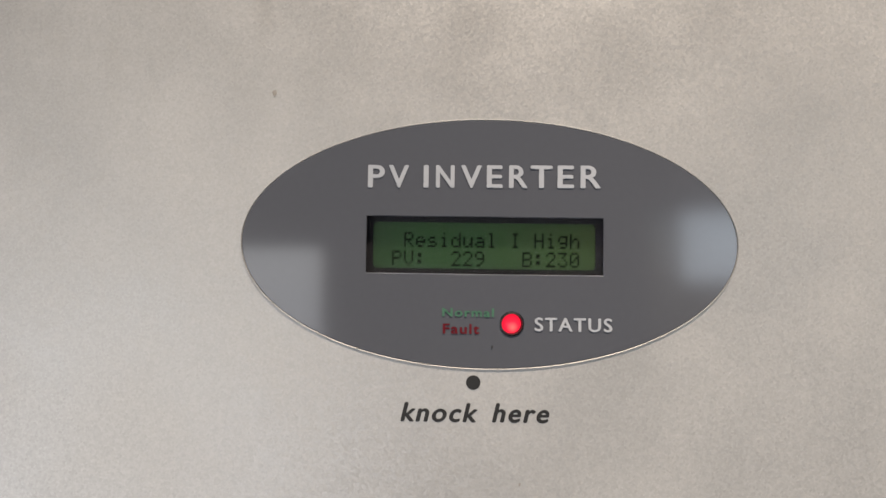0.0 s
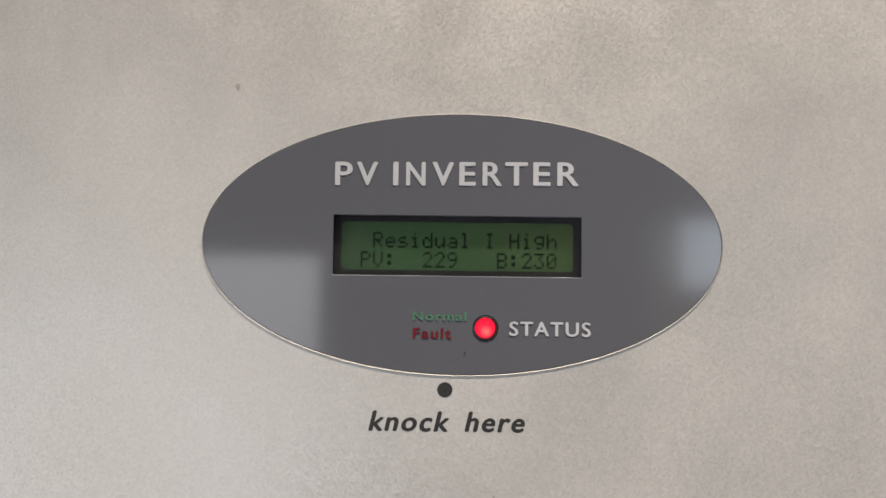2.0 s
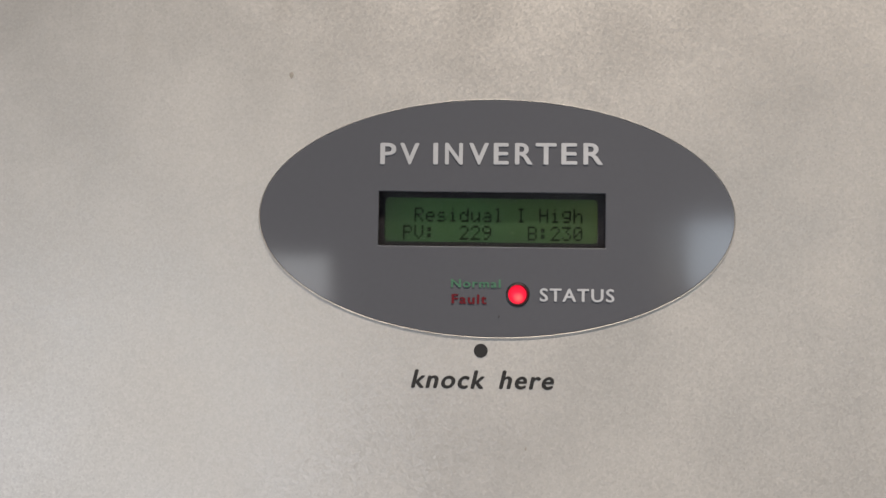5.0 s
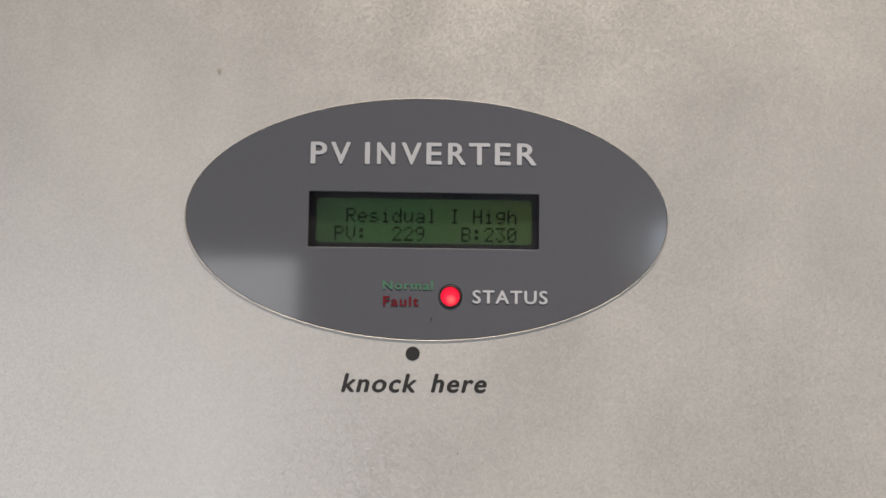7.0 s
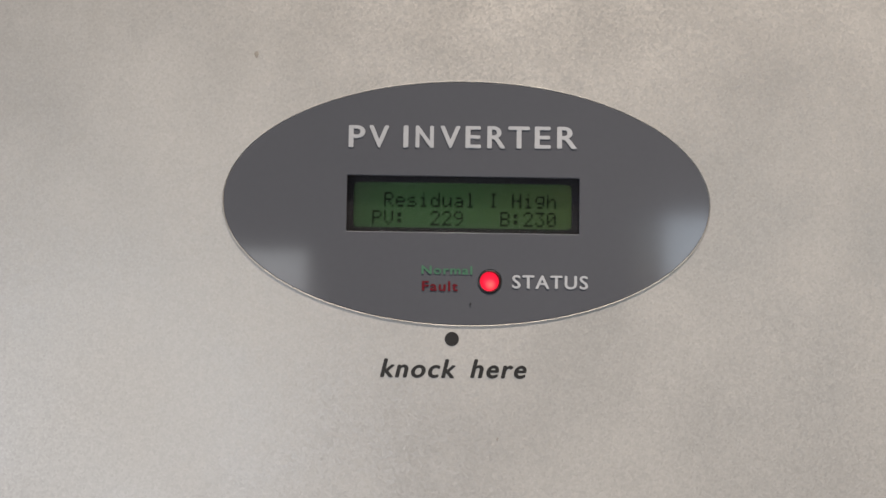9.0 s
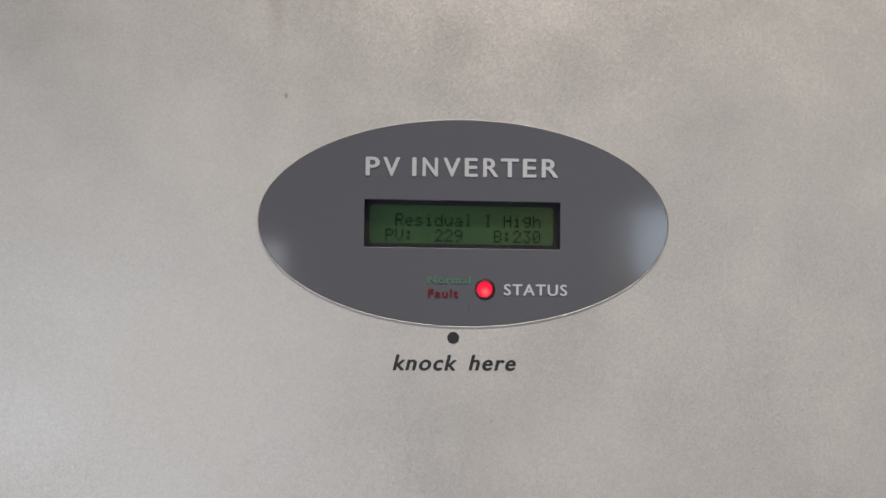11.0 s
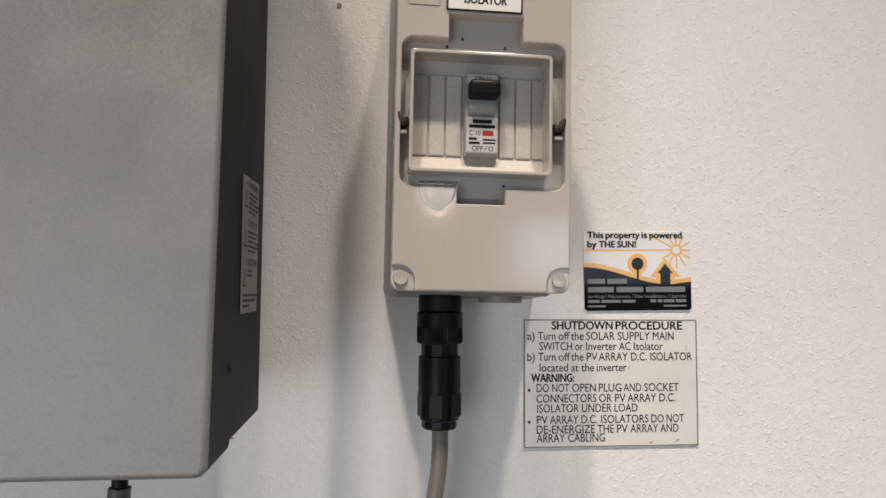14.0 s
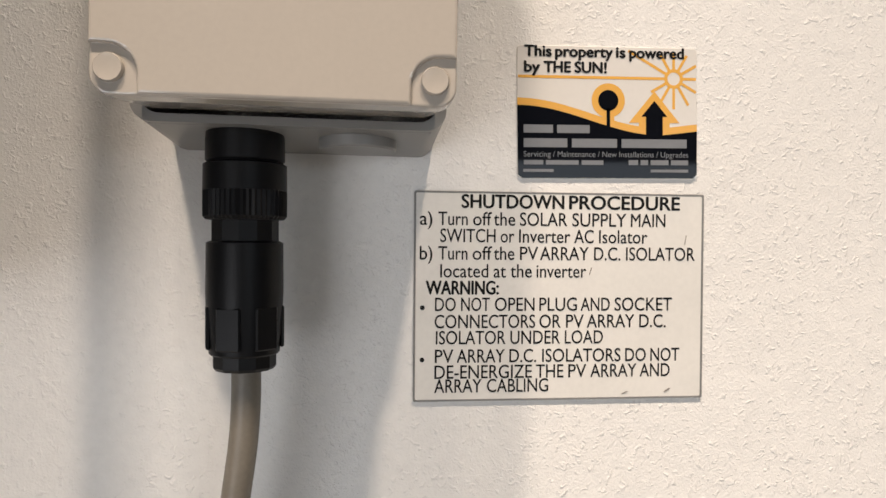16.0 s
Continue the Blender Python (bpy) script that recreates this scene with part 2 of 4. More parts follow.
def box(x0, x1, y0, y1, z0, z1, bevel=0.0, segments=2):
    bm = bmesh.new()
    bmesh.ops.create_cube(bm, size=1.0)
    bm.transform(Matrix.Translation(((x0 + x1) / 2, (y0 + y1) / 2, (z0 + z1) / 2)) @ Matrix.Diagonal((x1 - x0, y1 - y0, z1 - z0, 1)))
    if bevel:
        bmesh.ops.bevel(bm, geom=list(bm.edges), offset=bevel, segments=segments, affect="EDGES", profile=0.5)
    return bm


def rounded(x0, x1, z0, z1, r, steps=6):
    """The outline of a rectangle with rounded corners, counter-clockwise."""
    out = []
    for cx, cz, a in ((x1 - r, z0 + r, -90), (x1 - r, z1 - r, 0), (x0 + r, z1 - r, 90), (x0 + r, z0 + r, 180)):
        for i in range(steps + 1):
            w = radians(a + 90 * i / steps)
            out.append((cx + r * math.cos(w), cz + r * math.sin(w)))
    return out


def ellipse(cx, cz, a, b, steps=96):
    return [(cx + a * math.cos(2 * math.pi * i / steps), cz + b * math.sin(2 * math.pi * i / steps)) for i in range(steps)]


def plate(outer, holes, y0, y1, bevel=0.0, segments=2):
    """A plate in the upright plane between y0 (front) and y1, with holes through it."""
    bm = bmesh.new()
    edges, rings = [], []
    for loop in (outer, *holes):
        vs = [bm.verts.new((x, y0, z)) for x, z in loop]
        rings.append(vs)
        edges += [bm.edges.new((vs[i], vs[(i + 1) % len(vs)])) for i in range(len(vs))]
    if holes:
        bmesh.ops.triangle_fill(bm, use_beauty=True, edges=edges, normal=(0, -1, 0))
    else:
        bm.faces.new(rings[0])
    twin = {v: bm.verts.new((v.co.x, y1, v.co.z)) for v in list(bm.verts)}
    for f in list(bm.faces):
        bm.faces.new([twin[v] for v in reversed(f.verts)])
    for vs in rings:
        for i in range(len(vs)):
            a, b = vs[i], vs[(i + 1) % len(vs)]
            bm.faces.new((a, b, twin[b], twin[a]))
    bmesh.ops.recalc_face_normals(bm, faces=bm.faces)
    if bevel:
        rim = [e for e in bm.edges if all(abs(v.co.y - y0) < 1e-7 for v in e.verts) and len(e.link_faces) == 2
               and e.calc_face_angle(0) > 1.0]
        bmesh.ops.bevel(bm, geom=rim, offset=bevel, segments=segments, affect="EDGES", profile=0.5)
    return bm


def shell(outline_front, y0, outline_back, y1, thick=0.002):
    """A tapering wall round an outline, open front and back."""
    bm = bmesh.new()
    cx = sum(p[0] for p in outline_front) / len(outline_front)
    cz = sum(p[1] for p in outline_front) / len(outline_front)

    def inner(p):
        d = Vector((cx - p[0], cz - p[1]))
        return p[0] + thick * (1 if d.x > 0 else -1), p[1] + thick * (1 if d.y > 0 else -1)
    rings = [[bm.verts.new((x, y, z)) for x, z in loop] for loop, y in
             ((outline_front, y0), (outline_back, y1), ([inner(p) for p in outline_back], y1), ([inner(p) for p in outline_front], y0))]
    n = len(outline_front)
    for a, b in zip(rings, rings[1:] + rings[:1]):
        for i in range(n):
            bm.faces.new((a[i], a[(i + 1) % n], b[(i + 1) % n], b[i]))
    return bm


def lathe(cx, cy, profile, steps=40, flutes=0, flute_depth=0.0):
    """A turned solid about an upright axis; profile rows of (radius, z)."""
    bm = bmesh.new()
    rings = []
    for r, z in profile:
        ring = []
        for i in range(steps):
            w = 2 * math.pi * i / steps
            k = r - (flute_depth if flutes and i % 2 else 0.0)
            ring.append(bm.verts.new((cx + k * math.cos(w), cy + k * math.sin(w), z)))
        rings.append(ring)
    for a, b in zip(rings, rings[1:]):
        for i in range(steps):
            bm.faces.new((a[i], a[(i + 1) % steps], b[(i + 1) % steps], b[i]))
    bm.faces.new(rings[0])
    bm.faces.new(rings[-1])
    return bm


def stud(cx, cz, profile, steps=28):
    """A turned solid about an axis square to the wall; profile rows of (radius, y)."""
    bm = bmesh.new()
    rings = [[bm.verts.new((cx + r * math.cos(2 * math.pi * i / steps), y, cz + r * math.sin(2 * math.pi * i / steps)))
              for i in range(steps)] for r, y in profile]
    for a, b in zip(rings, rings[1:]):
        for i in range(steps):
            bm.faces.new((a[i], a[(i + 1) % steps], b[(i + 1) % steps], b[i]))
    bm.faces.new(rings[0])
    bm.faces.new(rings[-1])
    return bm


def tube(points, radius, steps=14, samples=10):
    """A round cable through the points, smoothly bent."""
    p = [Vector(q) for q in points]
    p = [p[0] * 2 - p[1]] + p + [p[-1] * 2 - p[-2]]
    line = []
    for i in range(1, len(p) - 2):
        for k in range(samples):
            t = k / samples
            line.append(0.5 * (2 * p[i] + (p[i + 1] - p[i - 1]) * t + (2 * p[i - 1] - 5 * p[i] + 4 * p[i + 1] - p[i + 2]) * t * t
                               + (3 * p[i] - p[i - 1] - 3 * p[i + 1] + p[i + 2]) * t ** 3))
    line.append(p[-2])
    bm = bmesh.new()
    rings = []
    for i, c in enumerate(line):
        d = (line[min(i + 1, len(line) - 1)] - line[max(i - 1, 0)]).normalized()
        u = d.cross(Vector((0, 1, 0))).normalized()
        v = d.cross(u)
        rings.append([bm.verts.new(c + radius * (math.cos(2 * math.pi * k / steps) * u + math.sin(2 * math.pi * k / steps) * v)) for k in range(steps)])
    for a, b in zip(rings, rings[1:]):
        for i in range(steps):
            bm.faces.new((a[i], a[(i + 1) % steps], b[(i + 1) % steps], b[i]))
    bm.faces.new(rings[0])
    bm.faces.new(rings[-1])
    return bm


def text_mesh(body, bold=0.0, shear=0.0, spacing=1.0):
    curve = bpy.data.curves.new("lettering", "FONT")
    curve.body, curve.offset, curve.shear, curve.space_character = body, bold, shear, spacing
    curve.resolution_u = 4
    ob = new("lettering", curve)
    bpy.context.view_layer.update()
    mesh = bpy.data.meshes.new_from_object(ob.evaluated_get(bpy.context.evaluated_depsgraph_get()))
    bpy.data.objects.remove(ob)
    bpy.data.curves.remove(curve)
    return mesh


CAP = max(v.co.y for v in text_mesh("H").vertices)


def lettering(body, x0, x1, z, cap, y, material, parent, bold=0.0, shear=0.0, spacing=1.0, rise=0.0, side=None):
    """Letters on an upright face at y, from x0 to x1 on the baseline z; rise: how far the line climbs. side: on a face at x = side, along y."""
    mesh = text_mesh(body, 0.0, shear, spacing)
    xs = [v.co.x for v in mesh.vertices]
    a, b = min(xs), max(xs)
    swell = bold * cap / CAP * 0.9
    bm = bmesh.new()
    # heavier strokes: the same letters again, a hair aside and a hair behind
    for k, (du, dz) in enumerate(((0, 0), (-1, 0), (1, 0), (0, 0.7), (0, -0.7)) if bold else ((0, 0),)):
        copy = mesh.copy()
        for v in copy.vertices:
            u = (v.co.x - a) / (b - a)
            along, up = x0 + u * (x1 - x0) + du * swell, z + v.co.y * cap / CAP + u * rise + dz * swell
            deep = k * 0.000012
            v.co = (side - deep, along, up) if side is not None else (along, y + deep, up)
        bm.from_mesh(copy)
        bpy.data.meshes.remove(copy)
    bpy.data.meshes.remove(mesh)
    return part("lettering", bm, material, parent)


def bars(spans, y, material, parent, name="printed_bar", rise=0.0, side=None):
    """Plain printed bars in place of small print: rows of (x0, x1, z0, z1)."""
    for x0, x1, z0, z1 in spans:
        bm = bmesh.new()
        pts = ((x0, z0), (x1, z0 + rise * (x1 - x0)), (x1, z1 + rise * (x1 - x0)), (x0, z1))
        bm.faces.new([bm.verts.new((side, p, q) if side is not None else (p, y, q)) for p, q in pts])
        part(name, bm, material, parent)


def flat(points, y, material, parent, name, label=""):
    """A printed shape on an upright face."""
    bm = bmesh.new()
    vs = [bm.verts.new((x, y, z)) for x, z in points]
    for i, j, k in tessellate_polygon([[Vector((x, z, 0)) for x, z in points]]):
        bm.faces.new((vs[i], vs[j], vs[k]))
    return part(name, bm, material, parent, label)


# ---- room ----
def room():
    tagged(part("wall_north", box(-3.2, 3.2, WALL, WALL + 0.12, 0, 3.0), M_WALL), "off-white painted textured render wall behind the inverter", "wall", kind="structure")
    tagged(part("wall_west", box(-3.32, -3.2, REAR, WALL + 0.12, 0, 3.0), M_ROOM), "plain painted side wall of the room", "wall", kind="structure")
    tagged(part("wall_east", box(3.2, 3.32, REAR, WALL + 0.12, 0, 3.0), M_ROOM), "plain painted side wall of the room", "wall", kind="structure")
    tagged(part("floor", box(-3.32, 3.32, REAR - 0.12, WALL + 0.12, -0.1, 0), M_FLOOR), "bare grey concrete floor", "floor", kind="structure")
    tagged(part("ceiling", box(-3.32, 3.32, REAR - 0.12, WALL + 0.12, 3.0, 3.1), M_ROOM), "plain painted ceiling", "ceiling", kind="structure")
    outer = [(-3.32, 0), (3.32, 0), (3.32, 3.0), (-3.32, 3.0)]
    openings = [[(-2.41, 0.08), (-0.53, 0.08), (-0.53, 1.60), (-2.41, 1.60)], [(0.80, 0.08), (2.10, 0.08), (2.10, 1.76), (0.80, 1.76)]]
    tagged(part("wall_south", plate(outer, openings, REAR - 0.12, REAR), M_ROOM), "plain painted wall with two wide door openings", "wall", kind="structure")


def wall_marks():
    wall = bpy.data.objects["wall_north"]
    rng = random.Random(4)
    for cx, cz, spread, count in ((0.0, 0.313, 0.020, 9), (-0.008, 0.326, 0.008, 5), (0.162, 0.345, 0.014, 10), (0.150, 0.335, 0.012, 6)):
        for _ in range(count):
            x, z = cx + rng.gauss(0, spread * 0.5), 1.0 + cz + rng.gauss(0, 0.003)
            r, k = rng.uniform(0.0002, 0.0007), rng.uniform(1.0, 3.0)
            pts = [(x + k * r * rng.uniform(0.6, 1.1) * math.cos(w), z + r * rng.uniform(0.6, 1.1) * math.sin(w)) for w in [i * math.pi / 4 for i in range(8)]]
            part("paint_chip", plate(pts, [], WALL - 0.0003, WALL + 0.0005), M_CHIP, wall)
    part("screw_hole", stud(0.232, 1.612, [(0.0016, WALL - 0.0004), (0.0016, WALL + 0.001)]), M_CHIP, wall)


# ---- inverter ----
RIGHT, LOW, HIGH = 0.197, 1.366, 1.82


def inverter():
    inv = thing("inverter", (0, WALL, LOW), "silver powder-coated wall-mounted solar inverter with oval grey display panel", "inverter")
    outer = rounded(-RIGHT, RIGHT, LOW, HIGH, 0.004, 3)
    outer = [(x + 0.012 * (z - LOW) if x > 0 else x, z) for x, z in outer]  # the cover widens a little upwards
    part("front_cover", plate(outer, [rounded(-0.0352, 0.0344, 1.4899, 1.5094, 0.0004, 2), ellipse(0.0074, 1.478, 0.0036, 0.0036, 28)],
                                      0.0, 0.003, 0.0022, 4), M_SILVER, inv)
    part("cover_flange", shell(outer, 0.003, outer, 0.040, 0.0016), M_SIDE_SHADED, inv, "grey folded side flange, darkened for shade")
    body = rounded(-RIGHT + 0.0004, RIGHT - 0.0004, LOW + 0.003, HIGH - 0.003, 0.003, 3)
    part("casing", plate(body, [], 0.012, 0.116, 0.0004, 1), M_SIDE_SHADED, inv, "dark grey steel casing, darkened further for shade")
    part("rear_chassis", box(-0.186, 0.186, 0.1162, 0.136, 1.3715, HIGH - 0.006, 0.0006, 1), M_SIDE_SHADED, inv)
    # wall bracket with a notch, a bolt and a hole on each end
    for sx in (-1, 1):
        edge = [(0.136, 1.384), (0.150, 1.384), (0.163, 1.390), (WALL, 1.398), (WALL, 1.472), (0.160, 1.476), (0.148, 1.479), (0.148, 1.487), (WALL, 1.487), (WALL, 1.80), (0.136, 1.80)]
        bm = bmesh.new()
        faces = [[bm.verts.new((sx * x, y, z)) for y, z in edge] for x in (0.173, 0.176)]
        bm.faces.new(faces[0])
        bm.faces.new(faces[1])
        for i in range(len(edge)):
            j = (i + 1) % len(edge)
            bm.faces.new((faces[0][i], faces[0][j], faces[1][j], faces[1][i]))
        bracket = part("wall_bracket", bm, M_BRACKET, inv, "black steel wall bracket")
        for name, z, r, mat in (("bolt", 1.494, 0.004, M_STEEL), ("bolt_hole", 1.452, 0.003, M_SEAL)):
            bm = bmesh.new()
            bmesh.ops.create_cone(bm, cap_ends=True, segments=16, radius1=r, radius2=r * 0.9, depth=0.002)
            bm.transform(Matrix.Translation((sx * 0.1766, 0.152, z)) @ Matrix.Rotation(sx * math.pi / 2, 4, "Y"))
            part(name, bm, mat, bracket)
        bm = bmesh.new()
        bmesh.ops.create_cone(bm, cap_ends=True, segments=16, radius1=0.0032, radius2=0.0024, depth=0.0016)
        bm.transform(Matrix.Translation((sx * 0.1975, 0.034, 1.402)) @ Matrix.Rotation(sx * math.pi / 2, 4, "Y"))
        part("side_screw", bm, M_SIDE_SHADED, inv)
    part("gland_plate", box(0.112, 0.158, 0.015, 0.105, 1.3625, 1.3662, 0.0008, 1), M_SIDE_SHADED, inv)

    # display panel
    panel = part("display_overlay", plate(ellipse(0.0007, 1.5002, 0.0690, 0.0346, 128),
                                          [rounded(-0.0334, 0.0326, 1.4917, 1.5076, 0.0003, 2), ellipse(0.0074, 1.478, 0.0033, 0.0033, 32)],
                                          -0.0003, -0.00005, 0.0002, 1), M_LABEL, inv, "glossy dark grey oval plastic overlay")
    part("overlay_edge", plate(ellipse(0.0007, 1.5002, 0.0694, 0.0350, 128), [ellipse(0.0007, 1.5002, 0.06905, 0.03465, 128)], -0.00035, -0.00004, 0.0002, 1), M_SILVER, panel)
    ink = -0.00052
    for ch, x0, x1 in (("P", -0.0332, -0.0285), ("V", -0.0274, -0.0217), ("I", -0.0178, -0.0161), ("N", -0.0142, -0.0090), ("V", -0.0072, -0.0014),
                       ("E", 0.0000, 0.0044), ("R", 0.0062, 0.0114), ("T", 0.0122, 0.0183), ("E", 0.0197, 0.0243), ("R", 0.0261, 0.0318)):
        swell = 0.0002 if ch != "I" else 0.00035
        lettering(ch, x0 + swell, x1 - swell, 1.5159 + 0.008 * x0, 0.0061, ink, M_WHITE_INK, panel, 0.026)
    lettering("STATUS", 0.0138, 0.0350, 1.4762, 0.0036, ink, M_WHITE_INK, panel, 0.026, spacing=1.15)
    lettering("Fault", -0.0116, -0.0017, 1.4752, 0.0026, ink, M_RED_INK, panel, 0.04, spacing=1.15)
    lettering("Normal", -0.0118, 0.0023, 1.4799, 0.0023, ink, M_GREEN_INK, panel, 0.04, spacing=1.15)
    lettering("knock", -0.0229, -0.0020, 1.4509, 0.0050, -0.00012, M_BLACK_INK, inv, 0.035, 0.22, spacing=1.15)
    lettering("here", 0.0024, 0.0178, 1.4510, 0.0050, -0.00012, M_BLACK_INK, inv, 0.035, 0.22, spacing=1.15)
    part("knock_dot", stud(-0.0031, 1.4617, [(0.0020, -0.0001), (0.0020, 0.0)]), M_BLACK_INK, inv, "round black printed dot")
    rng = random.Random(8)
    for x, z, r in ((-0.060, 1.542, 0.0009), (0.002, 1.4716, 0.0003), (0.004, 1.402, 0.0008), (0.010, 1.434, 0.0004)):
        pts = [(x + r * rng.uniform(0.5, 1) * math.cos(w), z + 1.5 * r * rng.uniform(0.5, 1) * math.sin(w)) for w in [i * math.pi / 4 for i in range(8)]]
        part("speck", plate(pts, [], -0.0006 if z == 1.4716 else -0.0001, 0.0), M_BLACK_INK if z == 1.4716 else M_SPECK, inv)

    # liquid crystal display in its well
    lcd = part("lcd_well", plate(rounded(-0.0370, 0.0362, 1.4880, 1.5112, 0.0004, 2), [rounded(-0.0318, 0.0310, 1.4932, 1.5062, 0.0012, 3)], 0.0030, 0.0046), M_WELL, inv, "black display bezel")
    part("lcd_backlight", box(-0.0330, 0.0322, 0.0034, 0.0042, 1.4920, 1.5072), M_LCD, lcd, "green backlit liquid crystal panel")
    bm = bmesh.new()
    for row, (line, base) in enumerate(((" Residual I High", 1.49915), ("PV:  229  B:230 ", 1.49385))):
        # the second line ends one cell short: its figures sit in cells 13 to 15
        line = line if row == 0 else "PV:  229   B:230"
        for cell, ch in enumerate(line):
            for r, bits in enumerate(GLYPHS.get(ch, ())):
                for c, bit in enumerate(bits):
                    if bit == "#":
                        x, z = -0.02645 + cell * 0.003355 + c * 0.00054, base + (6 - r) * 0.00061
                        bm.faces.new([bm.verts.new((x + a, 0.00328, z + b)) for a, b in ((0, 0), (0.00053, 0), (0.00053, 0.00060), (0, 0.00060))])
    tagged(part("lcd_characters", bm, M_DOT, lcd, "dark dot-matrix characters"), kind="stuff")
    pane = part("display_window", box(-0.0333, 0.0325, -0.00035, 0.0003, 1.4918, 1.5075), M_PANE, panel, "clear display window")
    pane.visible_shadow = False
    # status lamp
    led = part("status_lamp", stud(0.0074, 1.478, [(0.0033, 0.0028), (0.0033, -0.00055), (0.0029, -0.0007), (0.0028, -0.0002), (0.0028, 0.0028)], 32), M_BLACK, inv, "black lamp collar", smooth=True)
    dome = [(0.00275, 0.0035), (0.00275, 0.0022), (0.0024, 0.0012), (0.0017, 0.0006), (0.0008, 0.0003), (0.0001, 0.0002)]
    part("red_lens", stud(0.0074, 1.478, dome, 32), M_LED, led, "lit red indicator lens", smooth=True)

    # caution sticker on the side
    side = RIGHT + 0.0004
    bm = bmesh.new()
    bm.faces.new([bm.verts.new((side, y, z)) for y, z in ((0.0565, 1.4222), (0.0975, 1.4225), (0.0975, 1.4857), (0.0553, 1.4842))])
    ext = bmesh.ops.extrude_face_region(bm, geom=bm.faces[:])
    bmesh.ops.translate(bm, verts=[v for v in ext["geom"] if isinstance(v, bmesh.types.BMVert)], vec=(-0.0004, 0, 0))
    card = part("caution_sticker", bm, M_CAUTION_SHADED, inv, "white warning sticker with dark print, greyed for shade")
    mark = side + 0.00012
    for k, z in enumerate((1.4802, 1.4622, 1.4442)):
        lettering("CAUTION!", 0.0672, 0.0925, z, 0.0032, 0, M_BLACK_INK, card, 0.01, side=mark)
        rows = 5 if k < 2 else 2
        for i in range(rows):
            w = (0.024, 0.021, 0.029, 0.026, 0.019)[i] if k < 2 else 0.013
            bars([(0.0690, 0.0690 + w, z - 0.0030 - i * 0.0022, z - 0.0020 - i * 0.0022)], 0, M_BLACK_INK, card, side=mark)
        bm = bmesh.new()
        bm.faces.new([bm.verts.new((mark, y, q)) for y, q in ((0.0590, z - 0.010), (0.0662, z - 0.010), (0.0626, z - 0.0015))])
        part("warning_triangle", bm, M_BLACK_INK, card)
        bm = bmesh.new()
        bm.faces.new([bm.verts.new((mark + 0.0001, y, q)) for y, q in ((0.0604, z - 0.0092), (0.0648, z - 0.0092), (0.0626, z - 0.0038))])
        part("triangle_field", bm, M_CAUTION_SHADED, card)
    bars([(0.0590, 0.0970, 1.4298, 1.4309), (0.0590, 0.0930, 1.4274, 1.4285), (0.0590, 0.0760, 1.4250, 1.4261)], 0, M_BLACK_INK, card, side=mark)


GLYPHS = {
    "R": ("####.", "#...#", "#...#", "####.", "#.#..", "#..#.", "#...#"), "e": (".....", ".....", ".###.", "#...#", "#####", "#....", ".###."),
    "s": (".....", ".....", ".###.", "#....", ".###.", "....#", "####."), "i": ("..#..", ".....", ".##..", "..#..", "..#..", "..#..", ".###."),
    "d": ("....#", "....#", ".##.#", "#..##", "#...#", "#...#", ".####"), "u": (".....", ".....", "#...#", "#...#", "#...#", "#..##", ".##.#"),
    "a": (".....", ".....", ".###.", "....#", ".####", "#...#", ".####"), "l": (".##..", "..#..", "..#..", "..#..", "..#..", "..#..", ".###."),
    "I": (".###.", "..#..", "..#..", "..#..", "..#..", "..#..", ".###."), "H": ("#...#", "#...#", "#...#", "#####", "#...#", "#...#", "#...#"),
    "g": (".....", ".####", "#...#", "#...#", ".####", "....#", ".###."), "h": ("#....", "#....", "#.##.", "##..#", "#...#", "#...#", "#...#"),
    "P": ("####.", "#...#", "#...#", "####.", "#....", "#....", "#...."), "V": ("#...#", "#...#", "#...#", "#...#", "#...#", ".#.#.", "..#.."),
    ":": (".....", ".##..", ".##..", ".....", ".##..", ".##..", "....."), "2": (".###.", "#...#", "....#", "...#.", "..#..", ".#...", "#####"),
    "9": (".###.", "#...#", "#...#", ".####", "....#", "...#.", ".##.."), "B": ("####.", "#...#", "#...#", "####.", "#...#", "#...#", "####."),
    "3": ("#####", "...#.", "..#..", "...#.", "....#", "#...#", ".###."), "0": (".###.", "#...#", "#..##", "#.#.#", "##..#", "#...#", ".###."),
}
M_LCD = glowing("lcd_backlight", (0.26, 0.42, 0.07), 0.034, (0.006, 0.014, 0.005))


